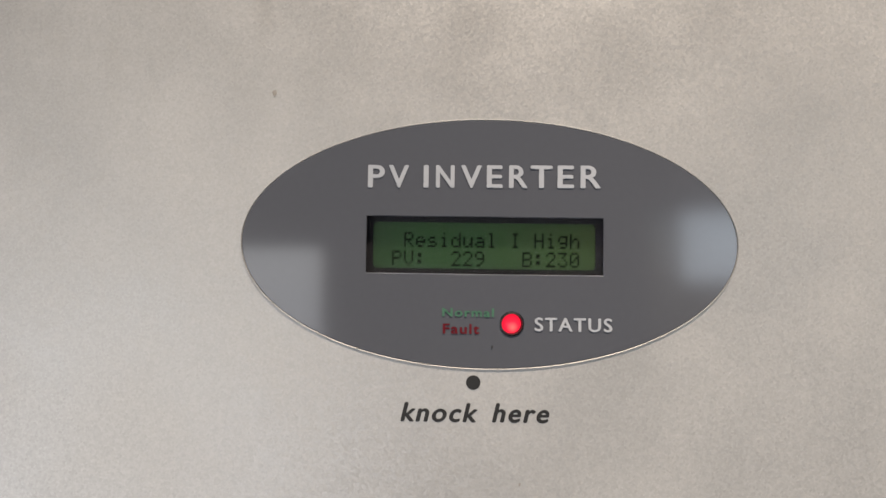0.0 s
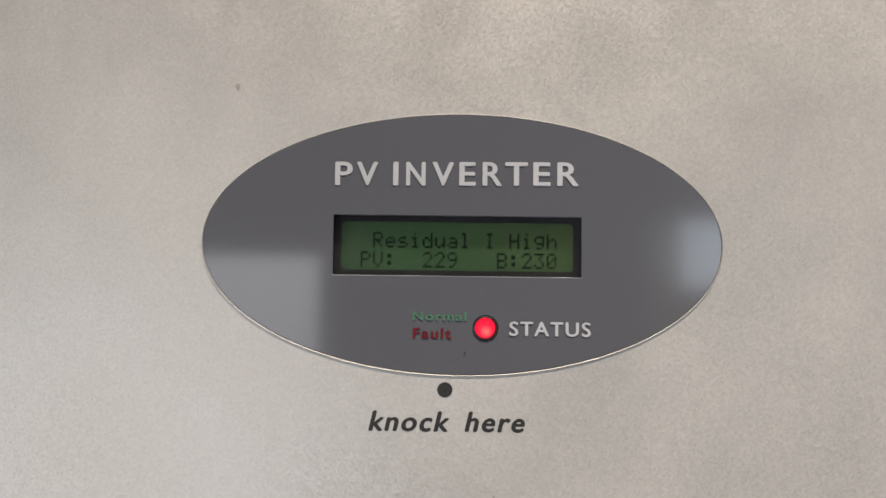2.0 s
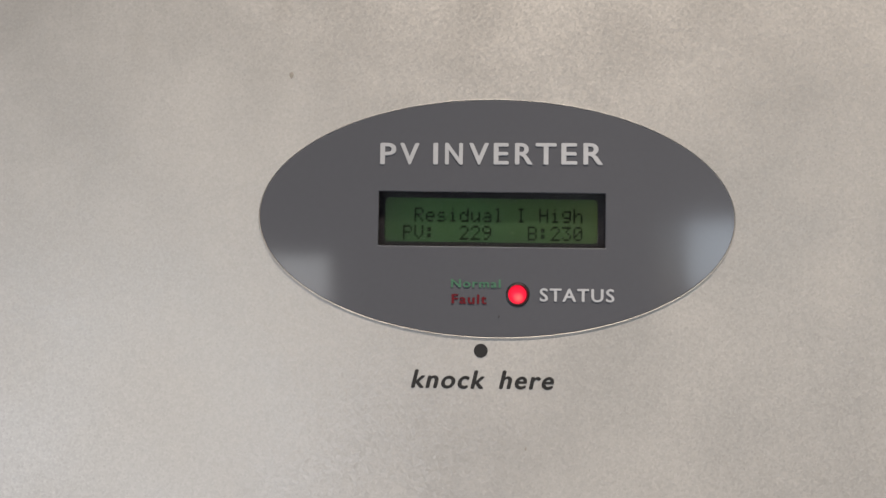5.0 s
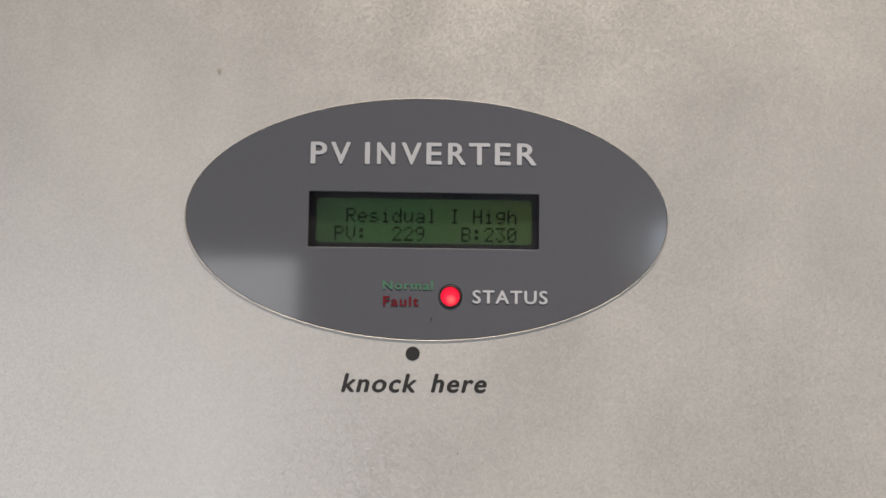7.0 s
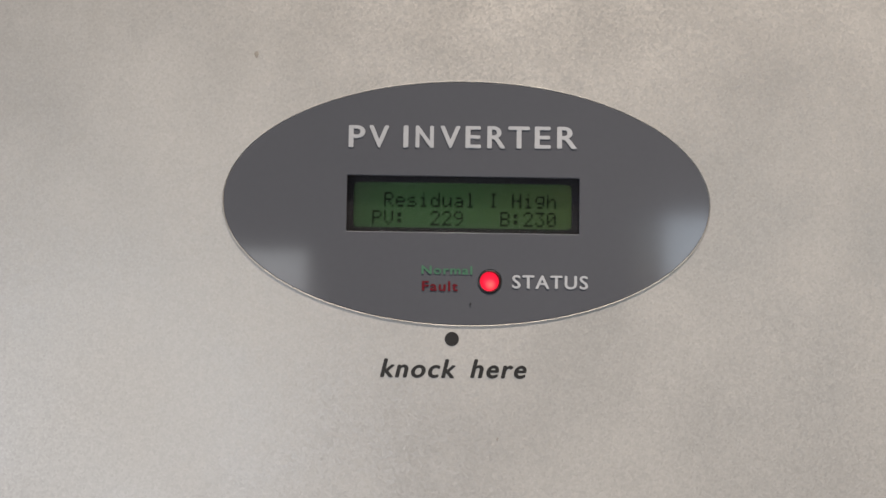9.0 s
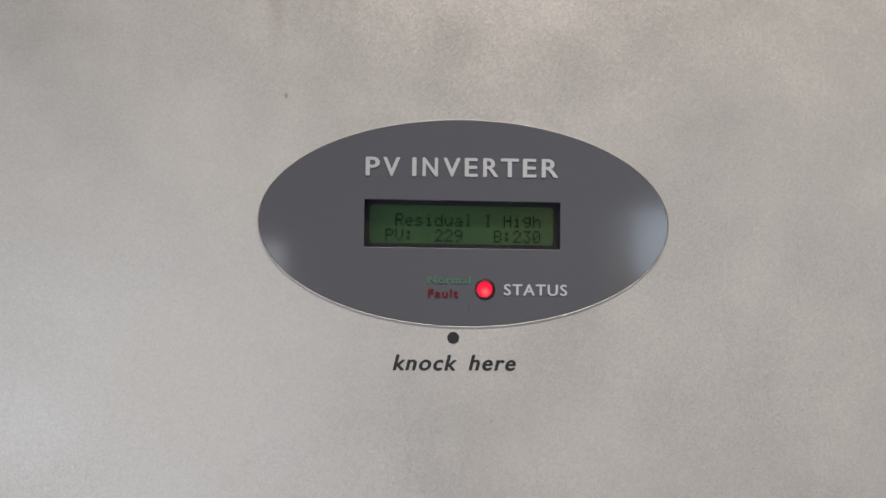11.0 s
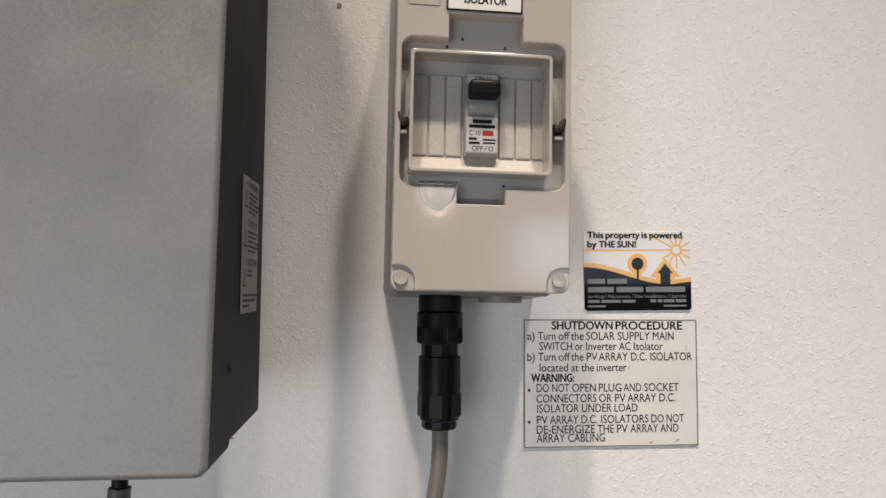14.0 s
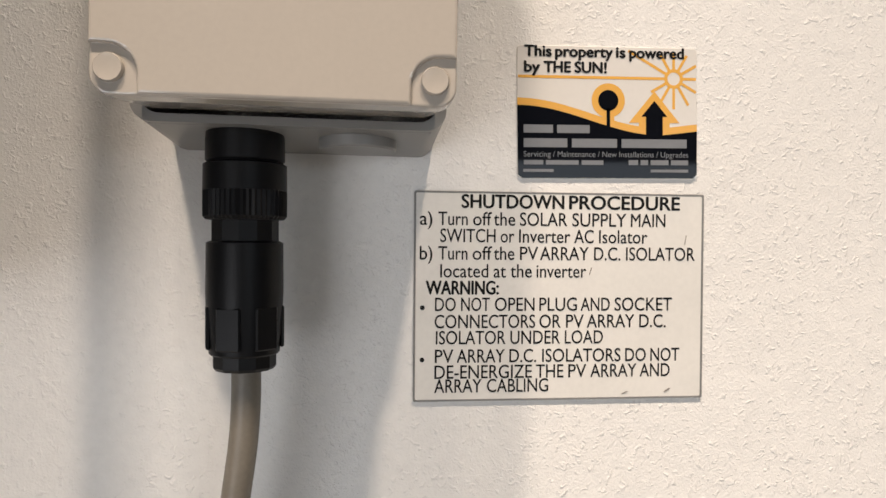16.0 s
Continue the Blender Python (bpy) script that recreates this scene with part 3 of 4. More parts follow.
def uneven_backlight(m):
    """The backlight is fed from one end: it fades to the other end and to the upper edge, and yellows where it is fed."""
    n, link = m.node_tree.nodes, m.node_tree.links.new
    split = n.new("ShaderNodeSeparateXYZ")
    link(n.new("ShaderNodeTexCoord").outputs["Generated"], split.inputs[0])
    fades = []
    for axis, low, high, a, b in (("X", 0.0, 0.22, 0.25, 1.0), ("Z", 1.0, 0.70, 0.45, 1.0)):
        r = n.new("ShaderNodeMapRange")
        r.interpolation_type = "SMOOTHSTEP"
        for key, value in (("From Min", low), ("From Max", high), ("To Min", a), ("To Max", b)):
            r.inputs[key].default_value = value
        link(split.outputs[axis], r.inputs["Value"])
        fades.append(r.outputs["Result"])
    both = n.new("ShaderNodeMath")
    both.operation = "MULTIPLY"
    link(fades[0], both.inputs[0])
    link(fades[1], both.inputs[1])
    power = n.new("ShaderNodeMath")
    power.operation = "MULTIPLY"
    power.inputs[1].default_value = 0.022
    link(both.outputs[0], power.inputs[0])
    link(power.outputs[0], n["Principled BSDF"].inputs["Emission Strength"])
    warm = n.new("ShaderNodeMix")
    warm.data_type = "RGBA"
    warm.inputs[6].default_value, warm.inputs[7].default_value = (0.12, 0.42, 0.09, 1), (0.46, 0.42, 0.07, 1)
    r = n.new("ShaderNodeMapRange")
    r.inputs["From Min"].default_value, r.inputs["From Max"].default_value = 0.45, 1.1
    link(split.outputs["X"], r.inputs["Value"])
    link(r.outputs["Result"], warm.inputs[0])
    link(warm.outputs[2], n["Principled BSDF"].inputs["Emission Color"])


uneven_backlight(M_LCD)


def solar_connector(x, y, z, plugged):
    """A black panel socket under the inverter, with or without its plug and lead."""
    note = "black plastic solar cable connector plugged into the inverter underside" if plugged else "black plastic solar socket with no plug under the inverter"
    con = thing("solar_connector", (x, y, z), note, "connector", "solar connectors")
    part("socket", box(x - 0.0108, x + 0.0108, y - 0.0085, y + 0.0085, z - 0.0290, z, 0.0012), M_BLACK, con)
    part("collar", box(x - 0.0086, x + 0.0094, y - 0.0080, y + 0.0080, z - 0.0390, z - 0.0285, 0.0010), M_BLACK, con)
    part("rib", box(x - 0.0018, x + 0.0016, y - 0.0100, y - 0.0080, z - 0.0385, z - 0.001, 0.0004, 1), M_BLACK, con)
    for dx in (-0.0078, 0.0068):
        part("latch", box(x + dx - 0.0022, x + dx + 0.0022, y - 0.0098, y - 0.0080, z - 0.0265, z - 0.002, 0.0005, 1), M_BLACK, con)
        part("latch_window", box(x + dx - 0.0012, x + dx + 0.0012, y - 0.0102, y - 0.0096, z - 0.0150, z - 0.006, 0.0002, 1), M_SEAL, con)
    if plugged:
        part("plug", lathe(x, y, [(0.0096, z - 0.0385), (0.0098, z - 0.041), (0.0098, z - 0.066), (0.0088, z - 0.072)], 20), M_BLACK, con, smooth=True)
        part("lead", tube([(x, y, z - 0.071), (x, y, z - 0.10), (x - 0.004, y + 0.02, z - 0.2), (x - 0.01, y + 0.05, z - 0.5), (x - 0.01, y + 0.06, 0.02)], 0.0032, 10, 6), M_BLACK, con, smooth=True)


def mc4_connectors():
    for dx, dy, dz, plugged in ((0, 0, 0, False), (-0.0236, 0, 0, False), (-0.0365, 0.019, -0.006, True), (-0.0462, 0, -0.006, True)):
        solar_connector(-0.1142 + dx, 0.080 + dy, LOW + 0.003 + dz, plugged)


def inverter_cable():
    lead = thing("inverter_output_cable", (0.1405, 0.082, 1.3625), "dark grey round cable with black gland under the inverter", "cable")
    part("gland", lathe(0.1405, 0.082, [(0.0036, 1.3628), (0.0036, 1.338)], 20), M_BLACK, lead, smooth=True)
    part("sheath", tube([(0.1405, 0.082, 1.3418), (0.1405, 0.082, 1.33), (0.142, 0.084, 1.25), (0.150, 0.12, 1.0), (0.150, 0.15, 0.02)], 0.0050, 16), M_DARK_CABLE, lead, smooth=True)


# ---- isolator ----
X0, X1, Z0, Z1, FRONT = 0.2638, 0.3562, 1.4325, 1.6222, 0.0912
SEAM = 0.1195
LEAN = radians(0.7)  # the enclosure hangs a little askew


def recess_outline():
    """The sunk field of the lid with its two tabs."""
    r = rounded(0.2668, 0.3530, 1.4860, 1.5635, 0.006, 5)
    right, top, left, low = r[0:6], r[6:12], r[12:18], r[18:24]
    return right + top + [(0.330, 1.5635), (0.330, 1.5768), (0.291, 1.5768), (0.291, 1.5635)] + left + low + [(0.2965, 1.4860), (0.2965, 1.4775), (0.3215, 1.4775), (0.3215, 1.4860)]


def isolator():
    iso = thing("ac_isolator", (0.3095, WALL, Z0), "grey plastic weatherproof isolator enclosure with one breaker on the wall", "switch box")
    rim = rounded(X0 - 0.0004, X1 + 0.0004, Z0 - 0.0014, Z1 + 0.0004, 0.006)
    part("base_box", shell(rim, SEAM + 0.0030, rounded(X0 - 0.0020, X1 + 0.0005, Z0 - 0.0036, Z1 + 0.001, 0.006), WALL - 0.0002, 0.0025), M_BASE, iso, "grey moulded back box, darkened for shade", smooth=True)
    part("base_underside", box(X0 + 0.004, X1 - 0.004, SEAM + 0.006, WALL - 0.001, Z0 - 0.0016, Z0 + 0.0010), M_BASE, iso)
    part("seal", plate(rounded(X0 + 0.0028, X1 - 0.0028, Z0 + 0.0026, Z1 - 0.0028, 0.006), [rounded(X0 + 0.006, X1 - 0.006, Z0 + 0.006, Z1 - 0.006, 0.004)], SEAM - 0.0010, SEAM + 0.0040), M_SEAL, iso, "black rubber seal")
    # lid: a flange with sunk corners and a raised face
    outline = rounded(X0, X1, Z0, Z1, 0.0052)
    lid = part("lid", plate(outline, [recess_outline()], FRONT + 0.0015, 0.0995, 0.0007, 3), M_BOX, iso, "light grey moulded lid")
    part("lid_skirt", shell(outline, 0.0995, rounded(X0 + 0.0022, X1 - 0.0022, Z0 + 0.0020, Z1 - 0.0022, 0.0050), SEAM, 0.0026), M_BOX, lid, smooth=True)
    nx, nz, r = 0.0120, 0.0127, 0.0075
    arc = [i * math.pi / 14 for i in range(8)]
    corner = [(nx, 0.0002)] + [(nx - r * (1 - math.cos(w)), nz - r + r * math.sin(w)) for w in arc] + [(0.0002, nz)]
    face = [(X1 - u, Z0 + v) for u, v in corner] + [(X1 - u, Z1 - v) for u, v in reversed(corner)]
    face += [(X0 + u, Z1 - v) for u, v in corner] + [(X0 + u, Z0 + v) for u, v in reversed(corner)]
    part("lid_face", plate(face, [recess_outline()], FRONT, FRONT + 0.0016, 0.0009, 3), M_BOX, lid, "raised face of the lid")
    for cx in (0.2688, 0.3504):
        for cz in (1.4392, 1.6158):
            y = FRONT + 0.0015
            part("screw_cap", stud(cx, cz, [(0.0037, y + 0.001), (0.0037, y - 0.0009), (0.0034, y - 0.0014), (0.0024, y - 0.0013), (0.0010, y - 0.0012)]), M_BOX, lid, smooth=True)
    square = rounded(0.2695, 0.2860, 1.5803, 1.5958, 0.0008, 2)
    part("knockout_line", plate(square, [rounded(0.2698, 0.2857, 1.5806, 1.5955, 0.0006, 2)], FRONT - 0.0003, FRONT + 0.0002), M_BASE, lid)
    tag = part("label_plate", plate(rounded(0.2893, 0.3293, 1.5782, 1.5982, 0.0003, 2), [], FRONT - 0.0009, FRONT - 0.0001), M_BLACK_INK, iso, "white engraved label with black border")
    part("label_face", plate(rounded(0.2902, 0.3284, 1.5790, 1.5974, 0.0003, 2), [], FRONT - 0.0011, FRONT - 0.0008), M_CARD, tag)
    lettering("INVERTER  AC", 0.2940, 0.3251, 1.5896, 0.0047, FRONT - 0.00125, M_BLACK_INK, tag, 0.03)
    lettering("ISOLATOR", 0.2985, 0.3208, 1.5822, 0.0047, FRONT - 0.00125, M_BLACK_INK, tag, 0.03)
    # sunk tray, collar and the ribbed blanks behind it
    tray = part("recess_tray", plate(rounded(0.2652, 0.3545, 1.4768, 1.5785, 0.003), [rounded(0.2718, 0.3444, 1.4935, 1.5552, 0.002)], 0.0996, 0.1020), M_BOX_IN, iso, "sunk grey tray")
    part("window_collar", plate(rounded(0.2712, 0.3450, 1.4928, 1.5558, 0.0025), [rounded(0.2730, 0.3432, 1.4946, 1.5540, 0.0016)], 0.0872, 0.1005, 0.0004, 2), M_BOX, tray, "raised frame round the breaker window")
    part("tray_back", box(0.2705, 0.3457, 0.1054, 0.1075, 1.4930, 1.5570), M_STRIP, tray)
    for pts in (((0.0992, 1.5555), (0.1053, 1.5555), (0.1053, 1.5478)), ((0.0985, 1.4942), (0.1053, 1.4942), (0.1053, 1.5042))):
        wedge = bmesh.new()
        ends = [[wedge.verts.new((x, y, z)) for y, z in pts] for x in (0.2716, 0.3446)]
        for e in ends:
            wedge.faces.new(e)
        for i in range(3):
            wedge.faces.new((ends[0][i], ends[0][(i + 1) % 3], ends[1][(i + 1) % 3], ends[1][i]))
        part("sloping_ledge", wedge, M_BOX_IN if pts[0][1] > 1.52 else M_STRIP, tray)
    for x in (0.2733, 0.2824, 0.2915, 0.3203, 0.3294, 0.3385):
        w = 0.0083 if x != 0.3385 else 0.0062
        part("blanking_strip", box(x, x + w, 0.1040, 0.1056, 1.5045, 1.5478, 0.0006, 2), M_STRIP, tray)
    for x, z in ((0.2990, 1.5664), (0.3220, 1.5626), (0.2908, 1.5618), (0.2905, 1.4885), (0.3222, 1.4885)):
        part("pin_hole", stud(x, z, [(0.0008, 0.0992), (0.0008, 0.1000)], 12), M_SEAL, tray)
    for x, s in ((0.2682, -1), (0.3502, 1)):
        part("hinge_lug", box(x - 0.0022, x + 0.0022, 0.0932, 0.0996, 1.5130, 1.5150, 0.0004, 1), M_BOX_IN, tray)
        part("hinge_pin", stud(x, 1.5198, [(0.0030, 0.0996), (0.0032, 0.0945), (0.0028, 0.0928), (0.0015, 0.0920)], 18), M_RUST, tray, "dark tarnished pivot screw", smooth=True)
        lobe = [(x + s * 0.0014 + u * math.cos(radians(70)) * s + v * math.sin(radians(70)), 1.5212 + u * math.sin(radians(70)) - s * v * math.cos(radians(70))) for u, v in ellipse(0, 0, 0.0034, 0.0017, 24)]
        part("pivot_wing", plate(lobe, [], 0.0912, 0.0926, 0.0004, 2), M_RUST, tray, smooth=True)
    part("latch_slot", box(0.2985, 0.3195, 0.0985, 0.0998, 1.4785, 1.4812, 0.0003, 1), M_BASE, tray)
    # clear lifting tab of the window cover
    bm = bmesh.new()
    skins = []
    for k in (1.0, 0.88):
        skins.append([[bm.verts.new((0.2862 - k * 0.0105 * math.cos(math.pi * i / 12) * math.cos(math.pi / 2 * j / 8),
                                     FRONT - 0.0004 - k * 0.0070 * math.sin(math.pi * i / 12) * math.cos(math.pi / 2 * j / 8),
                                     1.4868 - k * 0.0145 * math.sin(math.pi / 2 * j / 8))) for j in range(8)] for i in range(13)])
    tips = [bm.verts.new((0.2862, FRONT - 0.0004, 1.4868 - k * 0.0145)) for k in (1.0, 0.88)]
    for skin, tip in zip(skins, tips):
        for a, b in zip(skin, skin[1:]):
            for j in range(7):
                bm.faces.new((a[j], a[j + 1], b[j + 1], b[j]))
            bm.faces.new((a[7], tip, b[7]))
    one, two = skins
    for i in range(12):
        bm.faces.new((one[i][0], one[i + 1][0], two[i + 1][0], two[i][0]))
    for i in (0, 12):
        for j in range(7):
            bm.faces.new((one[i][j], one[i][j + 1], two[i][j + 1], two[i][j]))
        bm.faces.new((one[i][7], tips[0], tips[1], two[i][7]))
    tab = part("lift_tab", bm, M_TAB, iso, "clear plastic thumb tab", smooth=True)
    tab.visible_shadow = False
    rim = part("tab_rim", box(0.2762, 0.2962, FRONT - 0.0068, FRONT - 0.0005, 1.4862, 1.4876, 0.0006, 2), M_TAB, tab, smooth=True)
    rim.visible_shadow = False
    part("blanking_plug", lathe(0.3295, 0.143, [(0.0100, Z0 + 0.001), (0.0128, Z0 - 0.0018), (0.0128, Z0 - 0.0050), (0.0122, Z0 - 0.0056)], 40), M_BASE, iso, "round grey blanking plug, darkened for shade", smooth=True)
    iso.rotation_euler = (0, LEAN, 0)


def breaker():
    mcb = thing("circuit_breaker", (0.310, 0.1085, 1.5045), "white single-pole circuit breaker with black toggle switched on", "breaker")
    part("body", box(0.3010, 0.3190, 0.1000, 0.1084, 1.5040, 1.5485, 0.0006, 2), M_MCB_GREY, mcb)
    part("top_face", box(0.3016, 0.3184, 0.0986, 0.1002, 1.5432, 1.5478, 0.0004, 1), M_MCB, mcb)
    face = part("label_face", box(0.3016, 0.3184, 0.0978, 0.1002, 1.5056, 1.5245, 0.0005, 2), M_MCB, mcb)
    bm = lathe(0, 0, [(0.0046, -0.0072), (0.0050, -0.0066), (0.0050, 0.0066), (0.0046, 0.0072)], 24)
    bm.transform(Matrix.Translation((0.310, 0.1010, 1.5305)) @ Matrix.Rotation(math.pi / 2, 4, "Y"))
    part("rocker_barrel", bm, M_MCB_GREY, mcb, smooth=True)
    part("toggle", box(0.3020, 0.3184, 0.0890, 0.1000, 1.5335, 1.5425, 0.0022, 3), M_BLACK, mcb, "black toggle lever", smooth=True)
    lettering("ON / I", 0.3062, 0.3140, 1.5443, 0.0024, 0.0985, M_BLACK_INK, mcb, 0.01)
    ink = 0.0977
    bars([(0.3050, 0.3152, 1.5212, 1.5232), (0.3030, 0.3168, 1.5187, 1.5204)], ink, M_BLACK_INK, face)
    lettering("C 10", 0.3032, 0.3092, 1.5147, 0.0026, ink, M_BLACK_INK, face, 0.01)
    bars([(0.3102, 0.3160, 1.5146, 1.5174)], ink, M_RED_PATCH, face, "red_patch")
    bars([(0.3030, 0.3072, 1.5122, 1.5135), (0.3030, 0.3088, 1.5100, 1.5113), (0.3104, 0.3172, 1.5120, 1.5129), (0.3104, 0.3172, 1.5103, 1.5112)], ink, M_BLACK_INK, face)
    lettering("OFF / O", 0.3048, 0.3160, 1.5065, 0.0026, ink, M_BLACK_INK, face, 0.008)
    mcb.location.x += (mcb.location.z - Z0) * math.sin(LEAN)
    mcb.rotation_euler = (0, LEAN, 0)


M_RED_PATCH = surface("red_ink", (0.33, 0.022, 0.026), 0.4)


def cable_connector():
    x, y = 0.2937, 0.139
    con = thing("cable_connector", (x, y, Z0 + 0.004), "black screw-together cable connector under the isolator with grey cable", "connector")
    part("top_nut", lathe(x, y, [(0.0121, Z0 - 0.001), (0.0124, 1.4285), (0.0124, 1.4222), (0.0116, 1.4214)], 40), M_BLACK, con, smooth=True)
    ring = part("coupling_ring", lathe(x, y, [(0.0116, 1.4216), (0.0130, 1.4208), (0.0131, 1.4125)], 48), M_BLACK, con, smooth=True)
    part("knurled_grip", lathe(x, y, [(0.0131, 1.4126), (0.0131, 1.4045), (0.0122, 1.4034), (0.0105, 1.4032)], 96, 1, 0.00045), M_BLACK, ring)
    part("neck", lathe(x, y, [(0.0106, 1.4036), (0.0106, 1.3962)], 12), M_BLACK, con)
    part("connector_body", lathe(x, y, [(0.0108, 1.3966), (0.0120, 1.3960), (0.0121, 1.3800), (0.0116, 1.3665), (0.0110, 1.3610), (0.0104, 1.3604)], 48), M_BLACK, con, smooth=True)
    for k in range(6):
        w = radians(60 * k + 255)
        bm = box(-0.0040, 0.0040, -0.0007, 0.0007, 1.3625, 1.3760, 0.0005, 1)
        bm.transform(Matrix.Translation((x + 0.0113 * math.cos(w), y + 0.0113 * math.sin(w), 0)) @ Matrix.Rotation(w + math.pi / 2, 4, "Z"))
        part("spanner_flat", bm, M_BLACK, con)
    part("end_nut", lathe(x, y, [(0.0100, 1.3610), (0.0100, 1.3566), (0.0092, 1.3556)], 12), M_BLACK, con)
    part("cable", tube([(x + 0.0005, y, 1.3600), (x + 0.0005, y, 1.345), (x - 0.0005, y, 1.330), (x - 0.0035, y + 0.001, 1.308), (x - 0.008, y + 0.004, 1.27),
                        (x - 0.012, y + 0.012, 1.15), (x - 0.012, y + 0.025, 0.8), (x - 0.012, y + 0.03, 0.02)], 0.0047, 18), M_CABLE, con, "grey-brown sheathed cable", smooth=True)


# ---- signs on the wall ----
def shutdown_sign():
    sign = thing("shutdown_sign", (0.4064, WALL, 1.3371), "white rectangular shutdown procedure sign with black lettering", "sign")
    plate_ob = part("sign_plate", plate(rounded(0.3501, 0.4627, 1.3368, 1.4156, 0.0006, 2), [], WALL - 0.0010, WALL - 0.0001, 0.0002, 1), M_CARD, sign, smooth=True)
    part("sign_edge", plate(rounded(0.3498, 0.4631, 1.3365, 1.4159, 0.0006, 2), [rounded(0.3505, 0.4623, 1.3372, 1.4152, 0.0005, 2)], WALL - 0.0011, WALL - 0.0003), M_BASE, sign, "grey worn edge")
    ink = WALL - 0.00115
    cap = 0.0050
    # each row: baseline, weight, words, and where each word begins and ends
    rows = (
        (1.4097, 0.03, "SHUTDOWN PROCEDURE", (0.3678, 0.4071, 0.4093, 0.4532)),
        (1.4031, 0.006, "a) Turn off the SOLAR SUPPLY MAIN", (0.3520, 0.3566, 0.3589, 0.3700, 0.3721, 0.3792, 0.3800, 0.3882, 0.3901, 0.4085, 0.4105, 0.4318, 0.4337, 0.4475)),
        (1.3967, 0.006, "SWITCH or Inverter AC Isolator", (0.3597, 0.3807, 0.3827, 0.3879, 0.3898, 0.4097, 0.4113, 0.4189, 0.4211, 0.4403)),
        (1.3901, 0.006, "b) Turn off the PV ARRAY D.C. ISOLATOR", (0.352, 0.3567, 0.3590, 0.37, 0.372, 0.3794, 0.3801, 0.388, 0.3902, 0.3972, 0.398, 0.4170, 0.4192, 0.4296, 0.4319, 0.4596)),
        (1.3834, 0.006, "located at the inverter", (0.3598, 0.3780, 0.3801, 0.3848, 0.3866, 0.3948, 0.3967, 0.4161)),
        (1.3770, 0.03, "WARNING:", (0.3545, 0.382)),
        (1.3707, 0.006, "DO NOT OPEN PLUG AND SOCKET", (0.3579, 0.3657, 0.3678, 0.3787, 0.3807, 0.3960, 0.3979, 0.4126, 0.4141, 0.4256, 0.4276, 0.4505)),
        (1.3642, 0.006, "CONNECTORS OR PV ARRAY D.C.", (0.3578, 0.3963, 0.398, 0.4063, 0.4084, 0.4153, 0.4166, 0.4354, 0.4375, 0.4481)),
        (1.3581, 0.006, "ISOLATOR UNDER LOAD", (0.3583, 0.3849, 0.3868, 0.4061, 0.4080, 0.4230)),
        (1.3511, 0.006, "PV ARRAY D.C. ISOLATORS DO NOT", (0.358, 0.3649, 0.3663, 0.3846, 0.3865, 0.3968, 0.3992, 0.4301, 0.4320, 0.4402, 0.4421, 0.4537)),
        (1.3451, 0.006, "DE-ENERGIZE THE PV ARRAY AND", (0.3579, 0.3952, 0.3968, 0.4075, 0.4095, 0.4165, 0.4182, 0.4365, 0.4379, 0.4499)),
        (1.3398, 0.006, "ARRAY CABLING", (0.3578, 0.3758, 0.3779, 0.4016)),
    )
    for z, bold, words, ends in rows:
        for k, word in enumerate(words.split()):
            lettering(word, ends[2 * k], ends[2 * k + 1], z, cap, ink, M_BLACK_INK, plate_ob, bold)
    for x, z, w, h in ((0.4557, 1.3982, 0.0005, 0.0018), (0.4178, 1.3859, 0.0006, 0.0014), (0.4319, 1.3389, 0.0016, 0.0005), (0.4489, 1.3397, 0.0016, 0.0007)):
        flat([(x - w, z - h), (x - 0.4 * w, z - h), (x + w, z + h), (x + 0.3 * w, z + h)], ink - 0.0001, M_CHIP, plate_ob, "scratch")
    for z in (1.3719, 1.3523):
        part("bullet", stud(0.3531, z, [(0.0009, ink), (0.0009, ink + 0.0001)], 14), M_BLACK_INK, plate_ob)


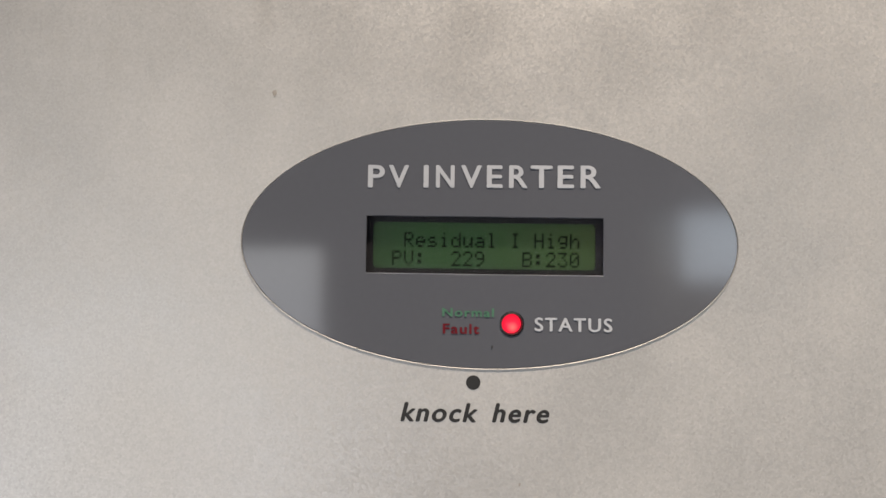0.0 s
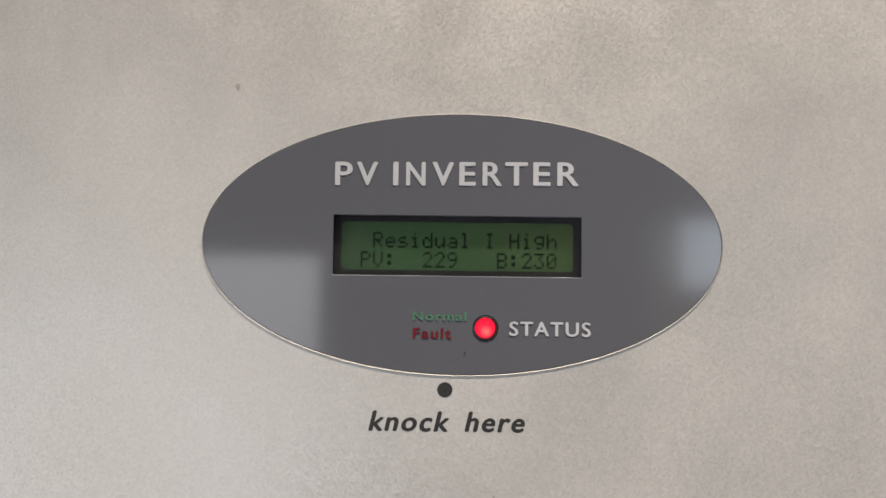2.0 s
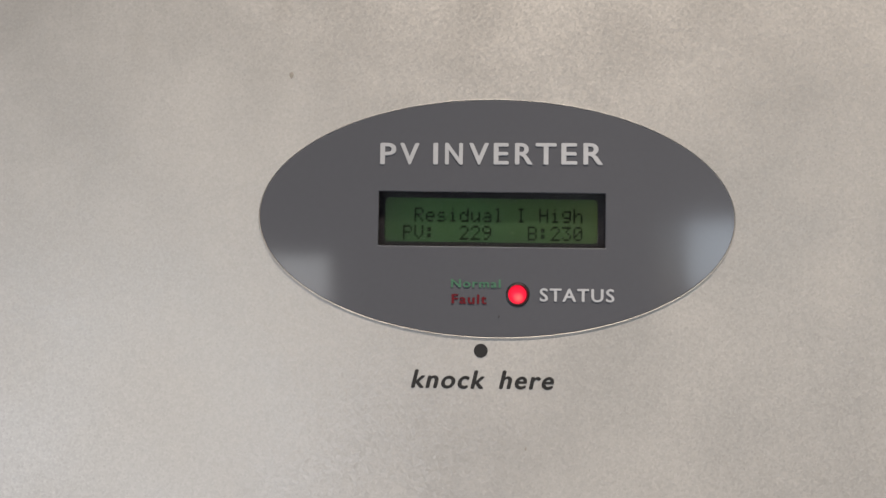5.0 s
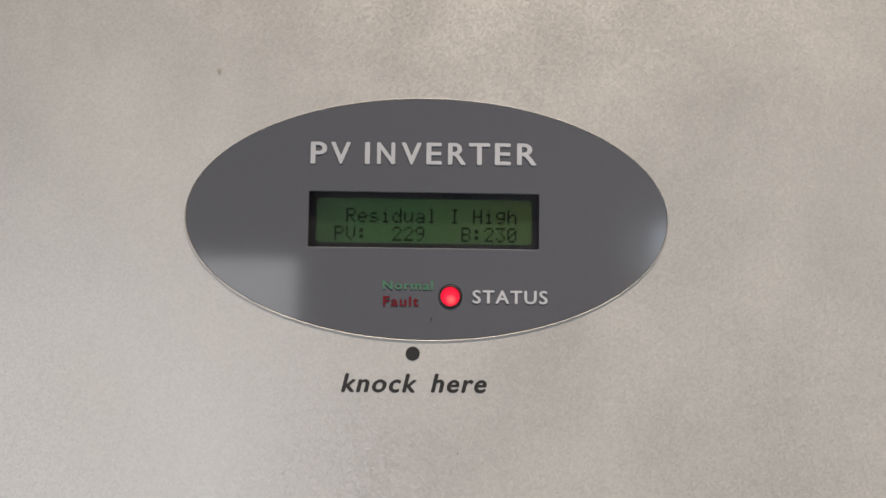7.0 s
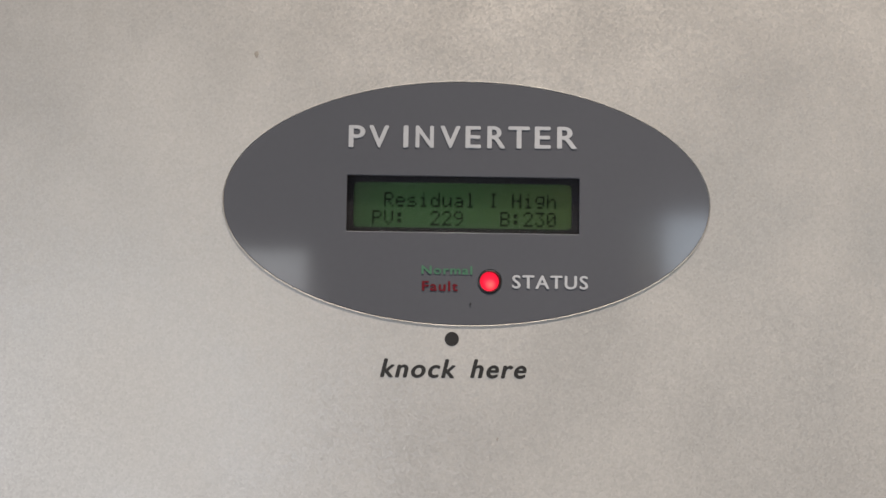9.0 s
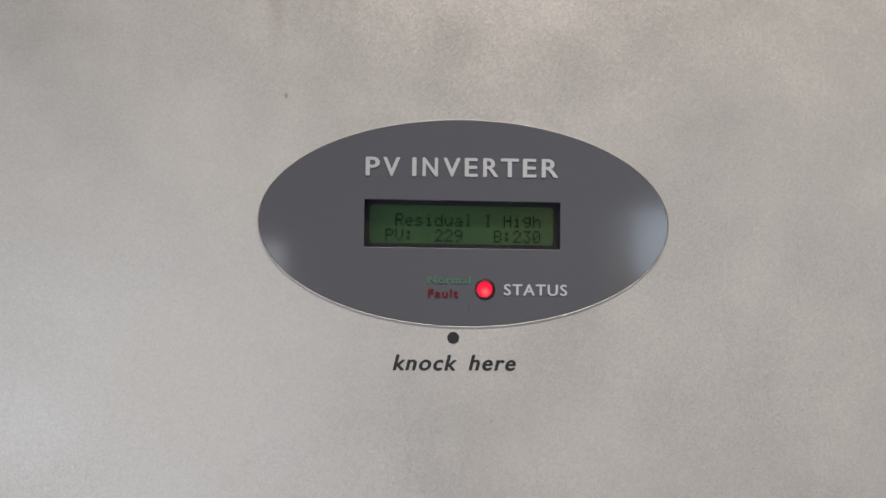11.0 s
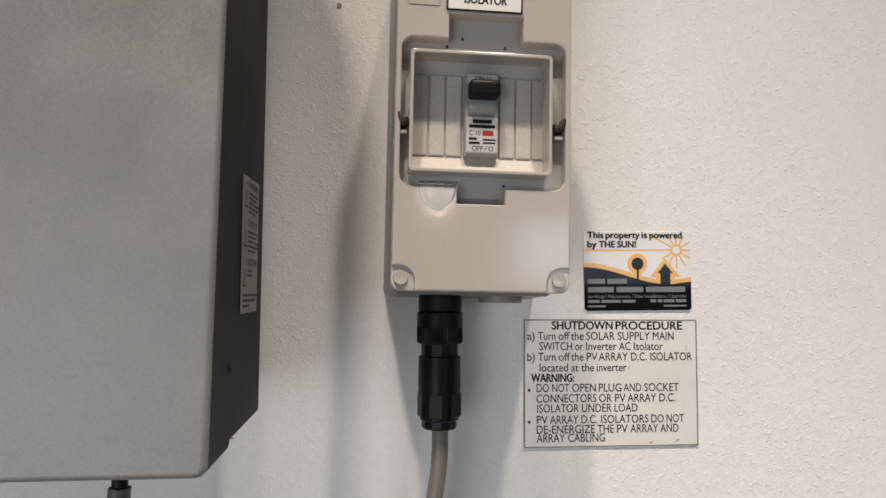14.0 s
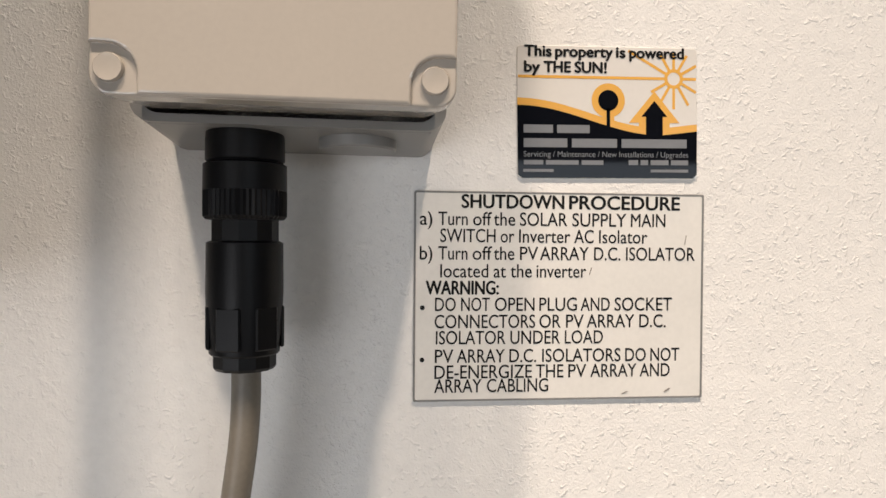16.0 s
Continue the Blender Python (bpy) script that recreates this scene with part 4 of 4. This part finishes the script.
def solar_sticker():
    """A small glossy sticker, hung a little askew."""
    s = thing("solar_sticker", (0.389, WALL, 1.4212), "glossy white, amber and black solar power sticker on the wall", "sticker")
    y = WALL - 0.0008
    w, h = 0.0712, 0.0506
    ax, az = 0.389, 1.4212
    at = lambda u, v: (ax + u * w, az + v * h)
    sheet = part("backing", plate(rounded(ax, ax + w, az, az + h, 0.0016), [], y, WALL - 0.0001, 0.0002, 1), M_STICKER, s, smooth=True)
    hill = lambda u: 0.55 - 0.22 * (0.5 - 0.5 * math.cos(min(1.0, u / 0.80) * math.pi)) + max(0.0, u - 0.80) * 0.17
    us = [i / 30 for i in range(31)]
    flat([at(u, hill(u) + 0.055) for u in us] + [at(u, hill(u)) for u in reversed(us)], y - 0.0001, M_AMBER, sheet, "amber_ridge")
    flat([at(0.025, 0.002), at(0.975, 0.002), at(0.998, 0.03)] + [at(u, hill(u)) for u in reversed(us)] + [at(0.002, 0.03)], y - 0.00017, M_NAVY, sheet, "black_hill")
    # sun with rays
    sx, sz = at(0.868, 0.765)
    ring = lambda r: ellipse(sx, sz, r, r, 40)
    part("sun_ring", plate(ring(0.0038), [ring(0.0025)], y - 0.00012, y - 0.00002), M_AMBER, sheet)
    for k in range(12):
        a = radians(30 * k)
        far = 0.0105
        dx, dz = math.cos(a), math.sin(a)
        far = min(far, (ax + w - 0.0004 - sx) / dx if dx > 0.01 else 9, (az + h - 0.0004 - sz) / dz if dz > 0.01 else 9)
        if k == 6:
            far = sx - ax - 0.0003
        if k == 5:
            far = 0.0210
        if k in (9, 10, 11):
            far = min(0.0118, (ax + w - 0.0004 - sx) / dx if dx > 0.01 else 9)
        if dz > 0.01:
            far = min(far, (az + h - 0.0004 - sz) / dz)
        t = 0.00055
        pts = [(sx + 0.0036 * dx - t * dz, sz + 0.0036 * dz + t * dx), (sx + far * dx - t * dz, sz + far * dz + t * dx), (sx + far * dx + t * dz, sz + far * dz - t * dx), (sx + 0.0036 * dx + t * dz, sz + 0.0036 * dz - t * dx)]
        flat(pts, y - 0.0001, M_AMBER, sheet, "sun_ray")
    # round tree and arrow, each with an amber outline
    tx, tz = at(0.500, 0.592)
    flat(ellipse(tx, tz, 0.0066, 0.0066, 40), y - 0.00014, M_AMBER, sheet, "tree_outline")
    flat(ellipse(tx, tz, 0.0040, 0.0040, 32), y - 0.0002, M_NAVY, sheet, "tree_crown")
    flat([(tx - 0.0024, tz - 0.0135), (tx + 0.0024, tz - 0.0135), (tx + 0.0024, tz - 0.005), (tx - 0.0024, tz - 0.005)], y - 0.00012, M_AMBER, sheet, "trunk_outline")
    flat([(tx - 0.0007, tz - 0.0145), (tx + 0.0007, tz - 0.0145), (tx + 0.0007, tz - 0.003), (tx - 0.0007, tz - 0.003)], y - 0.0002, M_NAVY, sheet, "tree_trunk")
    hx, hz = at(0.758, 0.595)
    flat([(hx - 0.0062, hz - 0.0150), (hx + 0.0062, hz - 0.0150), (hx + 0.0062, hz - 0.0086), (hx + 0.0102, hz - 0.0086), (hx, hz + 0.0036), (hx - 0.0102, hz - 0.0086), (hx - 0.0062, hz - 0.0086)], y - 0.00014, M_AMBER, sheet, "arrow_outline")
    flat([(hx - 0.0034, hz - 0.0150), (hx + 0.0034, hz - 0.0150), (hx + 0.0034, hz - 0.0062), (hx + 0.0052, hz - 0.0062), (hx, hz), (hx - 0.0052, hz - 0.0062), (hx - 0.0034, hz - 0.0062)], y - 0.0002, M_NAVY, sheet, "arrow")
    ink = y - 0.00025
    for words, z, ends in (("This property is powered", 1.4677, (0.3919, 0.4022, 0.4039, 0.4263, 0.4278, 0.4313, 0.4331, 0.4547)), ("by THE SUN!", 1.4617, (0.3918, 0.3977, 0.3995, 0.4097, 0.4115, 0.4238))):
        for k, word in enumerate(words.split()):
            lettering(word, ends[2 * k], ends[2 * k + 1], z, 0.0040, ink, M_BLACK_INK, sheet, 0.045)
    word = [(0.3914, 0.4028, 1.4385, 1.4416), (0.4044, 0.4172, 1.4385, 1.4416), (0.3914, 0.4084, 1.4330, 1.4364), (0.4102, 0.4280, 1.4330, 1.4364), (0.4298, 0.4560, 1.4330, 1.4364)]
    bars(word, ink, M_WHITE_INK, sheet)
    lettering("Servicing / Maintenance / New Installations / Upgrades", 0.3914, 0.4566, 1.4294, 0.0021, ink, M_WHITE_INK, sheet, 0.0)
    bars([(0.3914, 0.3990, 1.4264, 1.4281), (0.4000, 0.4128, 1.4264, 1.4281), (0.4140, 0.4226, 1.4264, 1.4281), (0.4326, 0.4364, 1.4264, 1.4283), (0.4374, 0.4404, 1.4264, 1.4283),
          (0.4414, 0.4486, 1.4264, 1.4283), (0.4496, 0.4566, 1.4264, 1.4283), (0.3912, 0.4030, 1.4236, 1.4247), (0.4414, 0.4566, 1.4236, 1.4247)], ink, M_WHITE_INK, sheet)
    s.rotation_euler = (0, radians(-0.75), 0)


room()
wall_marks()
inverter()
mc4_connectors()
inverter_cable()
isolator()
breaker()
cable_connector()
shutdown_sign()
solar_sticker()
